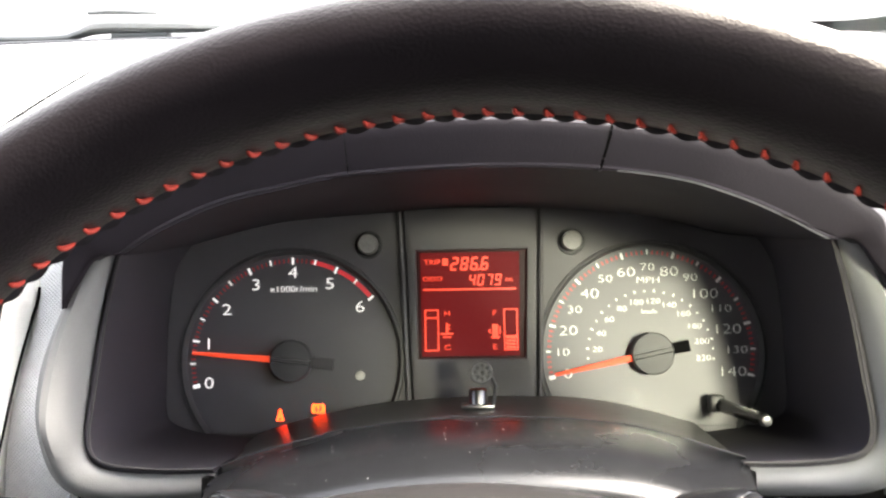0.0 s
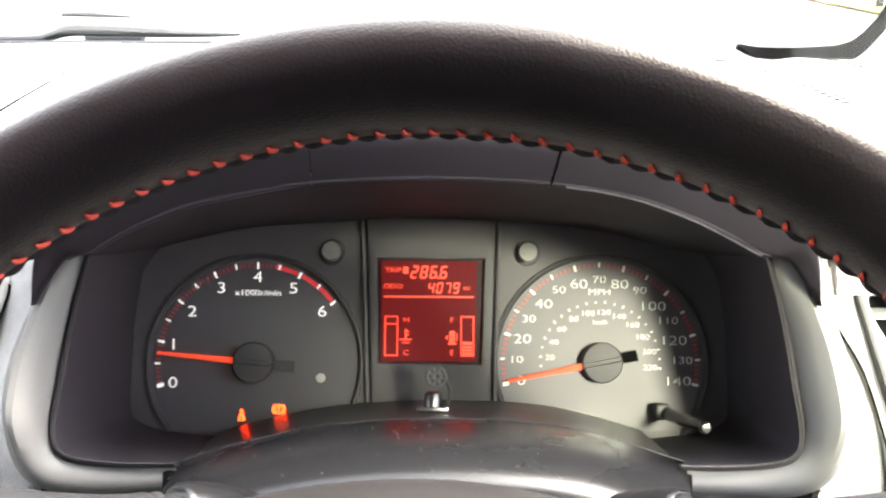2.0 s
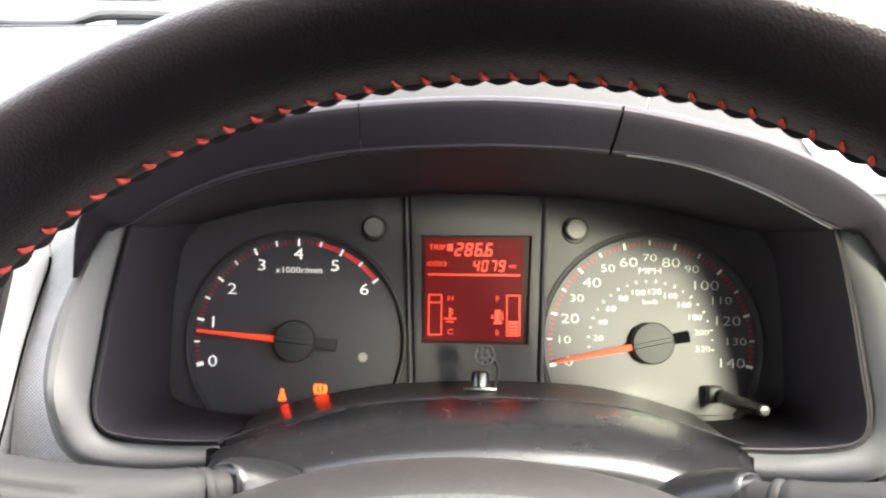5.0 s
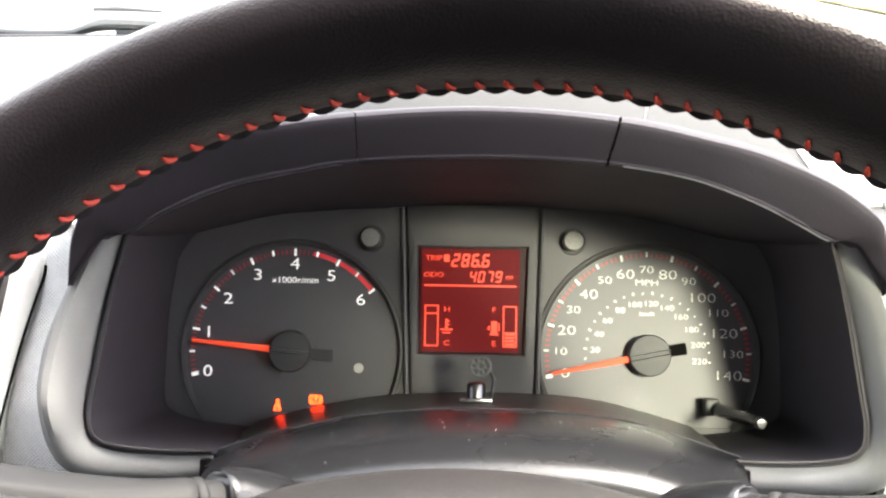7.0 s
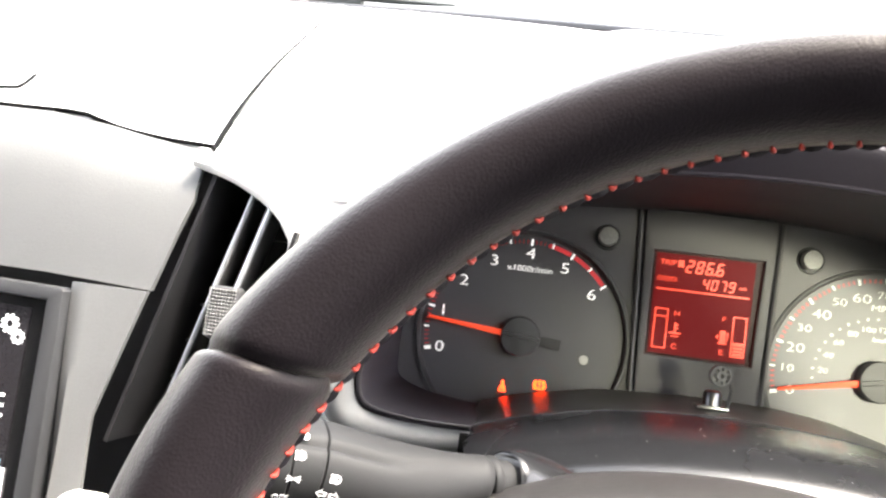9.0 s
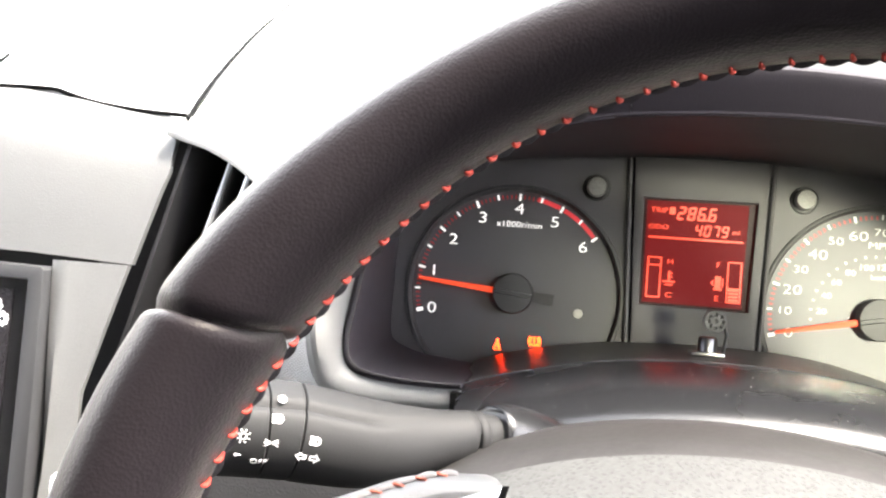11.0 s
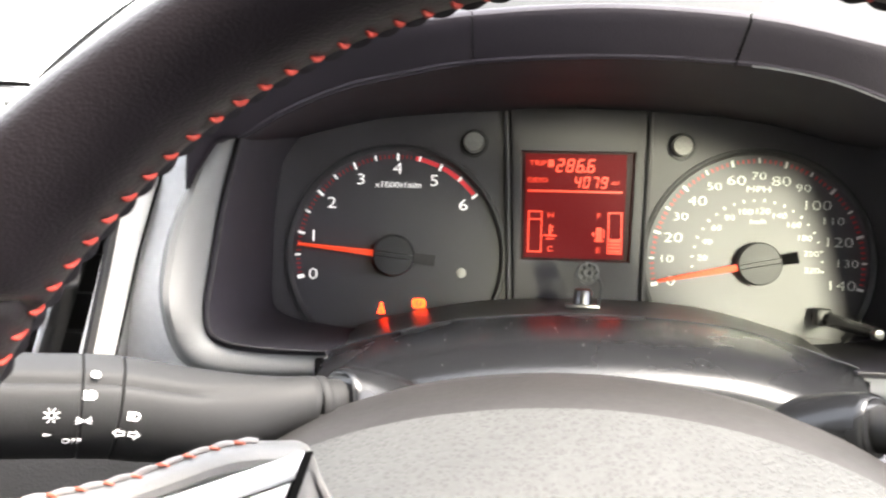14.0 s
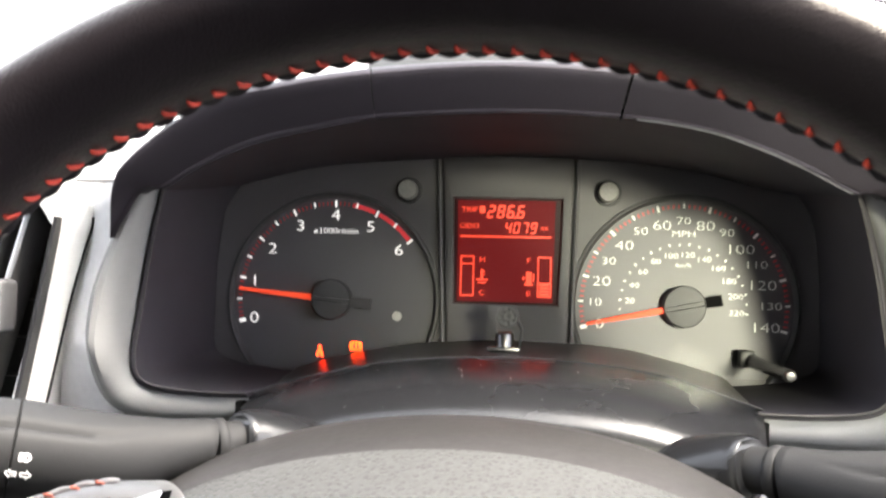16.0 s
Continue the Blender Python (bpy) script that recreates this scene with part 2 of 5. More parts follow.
def part(name, bm, mat, parent=None, label="", home=None, sharp=38):
    """Link a bmesh, given in the home frame, as one mesh object with its origin in its middle."""
    finish(bm, sharp)
    mid = Vector((0, 0, 0))
    for v in bm.verts:
        mid += v.co
    mid /= max(len(bm.verts), 1)
    bmesh.ops.translate(bm, verts=bm.verts, vec=-mid)
    me = bpy.data.meshes.new(name)
    bm.to_mesh(me), bm.free()
    me.materials.append(mat)
    ob = new(name, me)
    ORIGIN[ob] = mid
    if parent is None:
        HOME[ob] = home or DIALS
        ob.matrix_world = HOME[ob] @ Matrix.Translation(mid)
    else:
        HOME[ob] = HOME[parent]
        ob.parent, ob.location = parent, mid - ORIGIN[parent]
    return tagged(ob, label)


def single(name, bm, mat, label, category, home=None, group="", kind=""):
    return tagged(part(name, bm, mat, None, "", home), label, category, group, kind)


def surf(rows, closed_u=False, closed_v=False, caps=False):
    """Skin over rows of points."""
    bm = bmesh.new()
    vs = [[bm.verts.new(p) for p in r] for r in rows]
    nu, nv = len(vs), len(vs[0])
    for i in range(nu if closed_u else nu - 1):
        for j in range(nv if closed_v else nv - 1):
            bm.faces.new((vs[i][j], vs[(i + 1) % nu][j], vs[(i + 1) % nu][(j + 1) % nv], vs[i][(j + 1) % nv]))
    if caps:
        bm.faces.new(list(reversed(vs[0]))), bm.faces.new(vs[-1])
    bmesh.ops.recalc_face_normals(bm, faces=bm.faces)
    return bm


def shell(rows, thick, closed_u=False):
    """A skin with thickness (away from its own normals)."""
    bm = surf(rows, closed_u)
    bm.normal_update()
    bmesh.ops.solidify(bm, geom=list(bm.faces), thickness=thick)
    bmesh.ops.recalc_face_normals(bm, faces=bm.faces)
    return bm


def tube(path, radius, n=12, closed=False, squash=None):
    pts = [Vector(p) for p in path]
    rows = []
    for i, p in enumerate(pts):
        a = pts[i - 1] if (i or closed) else p
        b = pts[(i + 1) % len(pts)] if (i + 1 < len(pts) or closed) else p
        d = (b - a).normalized()
        ref = Vector((0, 0, 1)) if abs(d.z) < 0.9 else Vector((1, 0, 0))
        u = d.cross(ref).normalized()
        w = u.cross(d)
        r = radius[i] if isinstance(radius, (list, tuple)) else radius
        k = squash or (1, 1)
        rows.append([p + u * (r * k[0] * math.cos(t)) + w * (r * k[1] * math.sin(t)) for t in (2 * math.pi * j / n for j in range(n))])
    return surf(rows, closed, True, not closed)


def box(lo, hi, bevel=0.0, seg=2):
    bm = bmesh.new()
    bmesh.ops.create_cube(bm, size=1)
    lo, hi = Vector(lo), Vector(hi)
    for v in bm.verts:
        v.co = Vector(((lo[k] + hi[k]) / 2 + v.co[k] * (hi[k] - lo[k]) for k in range(3)))
    if bevel:
        bmesh.ops.bevel(bm, geom=list(bm.edges), offset=bevel, segments=seg, affect="EDGES", profile=0.5)
    return bm


def plate(outer, holes, y, thick, bevel=0.0):
    """A flat plate in the plane y (x, z outlines) with holes, its face towards the driver."""
    bm = bmesh.new()
    edges = []
    for loop in [outer] + list(holes):
        vs = [bm.verts.new((x, y, z)) for x, z in loop]
        edges += [bm.edges.new((vs[i], vs[(i + 1) % len(vs)])) for i in range(len(vs))]
    bmesh.ops.triangle_fill(bm, use_beauty=True, use_dissolve=False, edges=edges)
    got = bmesh.ops.extrude_face_region(bm, geom=list(bm.faces))
    bmesh.ops.translate(bm, verts=[g for g in got["geom"] if isinstance(g, bmesh.types.BMVert)], vec=(0, thick, 0))
    bmesh.ops.recalc_face_normals(bm, faces=bm.faces)
    if bevel:
        rim = [e for e in bm.edges if all(abs(v.co.y - y) < 1e-7 for v in e.verts) and e.calc_face_angle(0) > 1]
        bmesh.ops.bevel(bm, geom=rim, offset=bevel, segments=2, affect="EDGES", profile=0.5)
    return bm


def ring(cx, cz, r, n=64, a0=0.0, a1=360.0):
    full = abs(a1 - a0) >= 360
    m = n if full else n + 1
    return [(cx + r * math.cos(radians(a0 + (a1 - a0) * i / n)), cz + r * math.sin(radians(a0 + (a1 - a0) * i / n))) for i in range(m)]


def lathe(cx, cz, profile, n=64):
    """Turn a profile of (radius, y) about the axis through (cx, cz) that runs along y."""
    return surf([[(cx + r * math.cos(t), y, cz + r * math.sin(t)) for t in (2 * math.pi * j / n for j in range(n))] for r, y in profile], False, True)


def arc_band(cx, cz, r0, r1, a0, a1, y, thick=0.0002, n=24):
    outer = ring(cx, cz, r1, n, a0, a1)
    inner = ring(cx, cz, r0, n, a0, a1)
    return plate(outer + inner[::-1], [], y, thick)


def tick(cx, cz, angle, r0, r1, width, y, thick=0.0002):
    c, s = math.cos(radians(angle)), math.sin(radians(angle))
    w = width / 2
    return plate([(cx + r * c - k * s, cz + r * s + k * c) for r, k in ((r0, -w), (r1, -w), (r1, w), (r0, w))], [], y, thick)


def joined(bms):
    out = bmesh.new()
    for b in bms:
        me = bpy.data.meshes.new("tmp")
        b.to_mesh(me), b.free()
        out.from_mesh(me)
        bpy.data.meshes.remove(me)
    return out


def text(body, x, z, size, y, wide=1.0, lean=0.0, thick=0.0002, thin=0.0):
    """Lettering in the built-in font, centred at (x, z) in the plane y."""
    cu = bpy.data.curves.new("lettering", "FONT")
    cu.body, cu.size, cu.align_x, cu.align_y, cu.extrude, cu.shear = body, size, "CENTER", "CENTER", thick / 2, lean
    cu.resolution_u, cu.offset = 3, -thin * size
    ob = bpy.data.objects.new("lettering", cu)
    me = bpy.data.meshes.new_from_object(ob)
    bm = bmesh.new()
    bm.from_mesh(me)
    bpy.data.objects.remove(ob), bpy.data.meshes.remove(me), bpy.data.curves.remove(cu)
    xs, ys = [v.co.x for v in bm.verts], [v.co.y for v in bm.verts]
    mx, my = (min(xs) + max(xs)) / 2, (min(ys) + max(ys)) / 2
    for v in bm.verts:
        v.co = Vector((x + (v.co.x - mx) * wide, y - v.co.z, z + v.co.y - my))
    return bm


def smooth_line(points, n):
    """A Catmull-Rom line through the points, with n steps between each two."""
    p = [Vector(q) for q in points]
    out = []
    for i in range(len(p) - 1):
        a, b, c, d = p[max(i - 1, 0)], p[i], p[i + 1], p[min(i + 2, len(p) - 1)]
        for k in range(n):
            t = k / n
            out.append(0.5 * (2 * b + (c - a) * t + (2 * a - 5 * b + 4 * c - d) * t * t + (3 * b - a - 3 * c + d) * t ** 3))
    return out + [p[-1]]


def level(x, y, z):
    """From the level car frame to the dial frame."""
    c, s = math.cos(radians(TILT)), math.sin(radians(TILT))
    return Vector((x, y * c - z * s, y * s + z * c))


# ---- the binnacle: hood, bezel and the cavity round the dials ----
# rows of (lip, outer edge of the face, edge at the dial mask), from the lower left over the top to the lower right
SIDE_L = [((-0.1134, -0.108, -0.0428), (-0.1134, -0.1045, -0.0552), (-0.1134, -0.004, -0.0425)),
          ((-0.1357, -0.108, -0.0429), (-0.1360, -0.1045, -0.0560), (-0.1357, -0.004, -0.0405)),
          ((-0.1560, -0.108, -0.0411), (-0.1655, -0.1065, -0.0550), (-0.1530, -0.004, -0.0380)),
          ((-0.1655, -0.108, -0.0371), (-0.1800, -0.112, -0.0465), (-0.1660, -0.004, -0.0330)),
          ((-0.1682, -0.108, -0.0275), (-0.1834, -0.124, -0.0244), (-0.1695, -0.004, -0.0250)),
          ((-0.1655, -0.109, -0.0092), (-0.1828, -0.125, -0.0050), (-0.1695, -0.004, -0.0020)),
          ((-0.1592, -0.114, 0.0222), (-0.1778, -0.125, 0.0157), (-0.1690, -0.004, 0.0220)),
          ((-0.1500, -0.124, 0.0485), (-0.1672, -0.124, 0.0434), (-0.1660, -0.004, 0.0480)),
          ((-0.1440, -0.130, 0.0600), (-0.1590, -0.124, 0.0620), (-0.1600, -0.004, 0.0600)),
          ((-0.1370, -0.129, 0.0690), (-0.1520, -0.122, 0.0720), (-0.1530, -0.004, 0.0690))]
TAIL_L = [((-0.1714, -0.1300, 0.0277), (-0.1718, -0.1300, 0.0272)),
          ((-0.1696, -0.1310, 0.0312), (-0.1714, -0.1315, 0.0297)),
          ((-0.1640, -0.1335, 0.0380), (-0.1700, -0.1350, 0.0364)),
          ((-0.1570, -0.1360, 0.0467), (-0.1681, -0.1390, 0.0432)),
          ((-0.1501, -0.1370, 0.0490), (-0.1650, -0.1430, 0.0505)),
          ((-0.1434, -0.1375, 0.0493), (-0.1600, -0.1460, 0.0575))]
TAIL_R = [((0.1454, -0.1375, 0.0505), (0.1629, -0.1460, 0.0592)),
          ((0.1521, -0.1370, 0.0508), (0.1670, -0.1430, 0.0522)),
          ((0.1590, -0.1360, 0.0485), (0.1700, -0.1390, 0.0449)),
          ((0.1660, -0.1335, 0.0400), (0.1719, -0.1350, 0.0382)),
          ((0.1716, -0.1310, 0.0330), (0.1733, -0.1315, 0.0315)),
          ((0.1735, -0.1300, 0.0297), (0.1739, -0.1300, 0.0292))]


def inside(tail):
    """The tips of the hood run down outside the bezel; behind them the edge at the dial mask."""
    return [(lip, edge, (math.copysign(0.166 - 0.10 * max(0.0, lip[2] - 0.03), lip[0]), -0.004, 0.044 + 0.9 * (lip[2] - 0.028))) for lip, edge in tail]


TOP = inside(TAIL_L) + [
       ((-0.1252, -0.1420, 0.0586), (-0.1420, -0.1500, 0.0712), (-0.1400, -0.004, 0.0700)),
       ((-0.1006, -0.1470, 0.0676), (-0.1170, -0.1555, 0.0838), (-0.1090, -0.004, 0.0770)),
       ((-0.0767, -0.1510, 0.0724), (-0.0880, -0.1610, 0.0888), (-0.0780, -0.004, 0.0800)),
       ((-0.0473, -0.1550, 0.0768), (-0.0478, -0.1650, 0.0935), (-0.0480, -0.004, 0.0820)),
       ((0.0042, -0.1580, 0.0787), (0.0044, -0.1680, 0.0957), (0.0, -0.004, 0.0845)),
       ((0.0516, -0.1562, 0.0772), (0.0552, -0.1662, 0.0926), (0.0520, -0.004, 0.0825)),
       ((0.0843, -0.1510, 0.0734), (0.0935, -0.1600, 0.0867), (0.0850, -0.004, 0.0795)),
       ((0.1083, -0.1470, 0.0663), (0.1186, -0.1550, 0.0812), (0.1120, -0.004, 0.0750)),
       ((0.1270, -0.1415, 0.0592), (0.1450, -0.1495, 0.0712), (0.1380, -0.004, 0.0680))] + inside(TAIL_R)
SIDE_R = [tuple((-p[0] + 0.003, p[1], p[2]) for p in row) for row in reversed(SIDE_L)]


def resample(rows, n):
    cols = [smooth_line([r[k] for r in rows], n) for k in range(3)]
    return list(zip(*cols))


def across(lip, edge, mask, back, groove=0.0):
    """The section of the binnacle: cavity wall, bead at the lip, rounded face, and on over the outer edge."""
    lip, edge, mask = Vector(lip), Vector(edge), Vector(mask)
    out = [mask.lerp(lip, t) for t in (0.0, 0.3, 0.6, 0.9, 0.98)]
    d = (edge - lip)
    n = Vector((0, -1, 0))
    out += [lip + n * 0.0010, lip + d * 0.05 + n * 0.0013, lip + d * 0.10 + n * 0.0004]
    if groove:
        flat, deep = Vector((d.x, 0, d.z)), Vector((0, d.y, 0))
        out += [lip + flat * fx + deep * fy + n * groove * fn for fx, fy, fn in ((0.11, 0.03, -1.0), (0.20, 0.08, -1.0), (0.28, 0.30, -0.3), (0.38, 0.55, 0.5), (0.52, 0.78, 1.2), (0.72, 0.97, 1.6), (0.90, 1.04, 1.0))]
    else:
        out += [lip + d * 0.115, lip + d * 0.4 + n * 0.0008, lip + d * 0.7 + n * 0.0010, lip + d * 0.86 + n * 0.0010, lip + d * 0.95 + n * 0.0004]
    return out + [edge] + back(edge, d)


def ease(t):
    t = max(0.0, min(1.0, t))
    return t * t * (3 - 2 * t)


def middle_rise(x):
    """How far the middle of the dash stands above the driver's part."""
    return 0.0120 * ease((-0.255 - x) / 0.095)


def dash_z(x, y):
    """Height of the dash top in the car frame: a raised middle, a dome before the driver, a rise to the right pillar."""
    middle = middle_rise(x) * math.exp(-max(0, y) / 0.25)
    dome = 0.048 * ease((x + 0.20) / 0.16) * ease((0.255 - x) / 0.075) * ease((y + 0.02) / 0.16) * ease((0.62 - y) / 0.34)
    right = 0.022 * ease((x - 0.25) / 0.15) * ease(y / 0.4)
    return 0.108 - 0.010 * max(0, y) + middle + dome + right


def hood_back(edge, d):
    """From the outer edge back over the top; near the tips only a short turn-in."""
    c, s = math.cos(radians(TILT)), math.sin(radians(TILT))
    e0 = edge + d.normalized() * 0.0010 + level(0, 0.002, 0)
    y0, z0 = e0.y * c + e0.z * s, e0.z * c - e0.y * s
    far = ease((0.1705 - abs(e0.x - 0.001)) / 0.008)
    out = [e0]
    spread = (e0.x / 0.055) * (1.0 if abs(e0.x) < 0.055 else 0.055 / abs(e0.x) * ease((0.16 - abs(e0.x)) / 0.105))
    for t in (0.010, 0.022, 0.038, 0.056, 0.078, 0.104, 0.135):
        t *= (0.08 + 0.92 * far) * (1 + 0.55 * ease((e0.x + 0.12) / 0.05))
        x, y = e0.x * (1 + 0.3 * t) + 0.25 * t * spread, y0 + t
        k = ease(t / 0.125)
        out.append(level(x, y, z0 * (1 - k) + (dash_z(x, y) + 0.002 - 0.0045 * ease((-x - 0.03) / 0.09)) * k))
    return out


def bezel_back(edge, d):
    side = d.normalized()
    return [edge + side * 0.003 + Vector((0, 0.004, 0)), edge + side * 0.0045 + Vector((0, 0.012, 0)), edge + side * 0.005 + Vector((0, 0.05, 0))]


binnacle = thing("instrument_binnacle", (0, -0.06, -0.05), "dark grey moulded plastic hood and bezel round the dials", "instrument binnacle")
top_rows = resample(TOP, 6)
seams = (-0.0481, 0.0515)
at = [i for i, r in enumerate(top_rows) if r[0].x > seams[0]][0], [i for i, r in enumerate(top_rows) if r[0].x > seams[1]][0]


def trimmed(rows, lo=None, hi=None):
    """Rows cut by a hair at a seam."""
    rows = list(rows)
    if lo is not None:
        rows[0] = tuple(Vector(a).lerp(Vector(b), lo) for a, b in zip(rows[0], rows[1]))
    if hi is not None:
        rows[-1] = tuple(Vector(a).lerp(Vector(b), hi) for a, b in zip(rows[-1], rows[-2]))
    return rows


def tamed(bm, rows):
    """Pull in the spikes that a thin skin gets where it folds sharply at the tips."""
    pts = [Vector(p) for r in rows for p in r]
    tree = kdtree.KDTree(len(pts))
    for i, p in enumerate(pts):
        tree.insert(p, i)
    tree.balance()
    for v in bm.verts:
        p, _, d = tree.find(v.co)
        if d > 0.0008:
            v.co = p
    return bm


for name, rows in (("hood_side", trimmed(top_rows[:at[0] + 1], None, 0.03)), ("hood_middle", trimmed(top_rows[at[0]:at[1] + 1], 0.03, 0.06)),
                   ("hood_side", trimmed(top_rows[at[1]:], 0.10))):
    skin = [across(*r, hood_back)[4:-6] for r in rows]
    part(name, tamed(shell(skin, 0.0003), skin), HOODSKIN, binnacle)
    part("hood_top", shell([across(*r, hood_back)[-7:] for r in rows], 0.0012), HOODTOP, binnacle, "sunlit top of the hood")
part("cavity_roof", shell([across(*r, hood_back)[:5] for r in top_rows[18:-18]], -0.002), CAVITY, binnacle)
part("cavity_liner", shell([[r[2].lerp(r[0], t) + Vector((math.copysign(0.004, r[0].x) * ease(abs(r[0].x) / 0.12), 0, 0.0055)) for t in (-0.05, 0.3, 0.6, 0.86)] for r in top_rows[14:-14]], -0.002), CAVITY, binnacle, "black inner liner above the dials")
for rows in (resample(SIDE_L, 5), resample(SIDE_R, 5)):
    part("cavity_wall", shell([across(*r, bezel_back, 0.005)[:5] for r in rows], -0.002), CAVITY, binnacle)
    part("bezel_groove", shell([across(*r, bezel_back, 0.0016)[4:10] for r in rows], 0.001), CAVITY, binnacle, "black groove inside the bezel")
    part("bezel_side", shell([across(*r, bezel_back, 0.0016)[9:] for r in rows], 0.002), BEZEL, binnacle, "grey satin plastic bezel with a rounded corner")
for i in at:
    row = across(*top_rows[i], hood_back)[9:-3]
    rows = [[p + Vector((dx, 0.0018, -0.0018)) for p in row] for dx in (-0.004, 0.004)]
    part("seam_backing", surf(rows), SEAM, binnacle)
# right lip gets a paler bead as its painted highlight
part("lip_bead", tube([r[0] + Vector((0, -0.0012, 0)) for r in top_rows[at[1] + 1:-30]], 0.0005, 8), PLASTIC, binnacle, "paler bead painted as the highlight along the hood's lip")
part("lip_bead", tube([r[0] + Vector((0, -0.0010, 0)) for r in top_rows[30:at[0]]], 0.0004, 8), HOODSKIN, binnacle)
for rows in (resample(SIDE_L, 5), resample(SIDE_R, 5)):
    part("bezel_bead", tube([Vector(r[0]) + Vector((0, -0.0012, 0)) for r in rows], 0.0005, 8), LEDGE, binnacle)
# black strips put in as the shade below the bezel
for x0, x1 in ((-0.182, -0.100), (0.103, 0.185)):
    part("lower_shade", box((x0, -0.0975, -0.076), (x1, -0.0955, -0.048)), SEAM, binnacle, "black strip painted for the shade below the bezel")

# black blocks put in as the shade of the notches beside the cowl
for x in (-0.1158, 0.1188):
    part("corner_shade", box((x - 0.0017, -0.1125, -0.0575), (x + 0.0017, -0.0940, -0.0462), 0.0003), SEAM, binnacle, "black block painted for the shade in the notch beside the column cowl")

# ---- the instrument cluster ----
BUTTON = material("button_grey", (0.19, 0.187, 0.178), 0.5, grain=0.2, spread=0.3, scale=700)
cluster = thing("instrument_cluster", (0, 0, -0.04), "black instrument cluster with two dials and a red display", "instrument cluster")
TACH, SPEEDO, RDIAL = (-0.0995, 0.0), (0.1000, 0.0012), 0.0605
outline = [(r[2][0], r[2][2]) for r in resample(SIDE_L[1:8], 4)] + [(r[2].x, r[2].z + 0.003) for r in top_rows[10:-10]] + [(r[2][0], r[2][2]) for r in resample(SIDE_R[1:8], 4)]
outline = [(x, z) for x, z in outline]
part("mask", plate(outline, [ring(*TACH, RDIAL + 0.002, 72), ring(*SPEEDO, RDIAL + 0.002, 72)], -0.0032, 0.002), MASK, cluster)
for cx, cz in (TACH, SPEEDO):
    part("dial_rim", lathe(cx, cz, [(RDIAL + 0.0028, -0.0030), (RDIAL + 0.0022, -0.0046), (RDIAL + 0.0008, -0.0048), (RDIAL - 0.0002, -0.0036), (RDIAL - 0.0008, 0.0008)]), PLASTIC, cluster)
tach = part("tachometer_dial", plate(ring(*TACH, RDIAL - 0.0004, 72), [], 0.0, 0.0015), DIALFACE, cluster)
speedo = part("speedometer_dial", plate(ring(*SPEEDO, RDIAL - 0.0004, 72), [], 0.0, 0.0015), DIALFACE, cluster)
INK = -0.0003


def tach_angle(v):
    return 194.0 - v * (194.0 - 38.0) / 6.0


for v in range(13):
    big = v % 2 == 0
    a = tach_angle(v / 2)
    part("tick", tick(*TACH, a, 0.0540 if big else 0.0550, 0.0580, 0.0022 if v == 0 else 0.0013 if big else 0.0011, INK - 0.0001), LIT_WHITE, tach)
for v in range(0, 46):
    if v % 5:
        part("fine_tick", tick(*TACH, tach_angle(v / 10), 0.0550, 0.0574, 0.0008, INK), RED_INK, tach)
part("red_zone", arc_band(*TACH, 0.0550, 0.0575, tach_angle(6) + 1.2, tach_angle(5) - 1.2, INK), RED_BAND, tach)
part("red_zone", arc_band(*TACH, 0.0550, 0.0575, tach_angle(5) + 1.4, tach_angle(4.42), INK), RED_BAND, tach)
for v, r in zip(range(7), (0.0487, 0.0487, 0.0475, 0.0478, 0.0495, 0.0478, 0.0482)):
    a = radians(tach_angle(v))
    part("numeral", text(str(v), TACH[0] + r * math.cos(a), TACH[1] + r * math.sin(a), 0.0090, INK, 1.3, thin=0.003), LIT_WHITE, tach)
part("lettering", text("x1000r/min", TACH[0] + 0.0003, TACH[1] + 0.0402, 0.0048, INK, 1.2), LIT_WHITE, tach)
part("light_sensor", lathe(TACH[0] + 0.0378, TACH[1] - 0.0088, [(0.0028, -0.0002), (0.0025, -0.0010), (0.0, -0.0013)], 20), material("milky_dot", (0.45, 0.44, 0.40), 0.4), tach, "milky round dot")


def lamp(name, x, z, shapes, mat, label):
    part(name, joined(shapes), mat, tach, label)


bx, bz = TACH[0] + 0.0142, TACH[1] - 0.0268
lamp("brake_lamp", bx, bz, [arc_band(bx, bz, 0.0021, 0.0026, 0, 359.9, INK, n=28), arc_band(bx, bz, 0.0032, 0.0037, 130, 230, INK, n=10), arc_band(bx, bz, 0.0032, 0.0037, -50, 50, INK, n=10),
                            plate([(bx - 0.0004, bz - 0.0002), (bx + 0.0004, bz - 0.0002), (bx + 0.0005, bz + 0.0015), (bx - 0.0005, bz + 0.0015)], [], INK, 0.0002),
                            plate(ring(bx, bz - 0.0011, 0.0004, 10), [], INK, 0.0002)], AMBER, "glowing amber brake warning symbol")
sx, sz = TACH[0] - 0.0072, TACH[1] - 0.0302
lamp("seat_belt_lamp", sx, sz, [plate(ring(sx, sz + 0.0024, 0.0009, 14), [], INK, 0.0002),
                                plate([(sx - 0.0009, sz + 0.0011), (sx + 0.0009, sz + 0.0011), (sx + 0.0022, sz - 0.0030), (sx - 0.0022, sz - 0.0030)],
                                      [[(sx - 0.0004, sz - 0.0006), (sx + 0.0013, sz - 0.0025), (sx - 0.0013, sz - 0.0025)]], INK, 0.0002)], REDLAMP, "glowing orange seat belt warning symbol")


def speed_angle(v):
    return 193.0 - v * (193.0 + 13.0) / 140.0


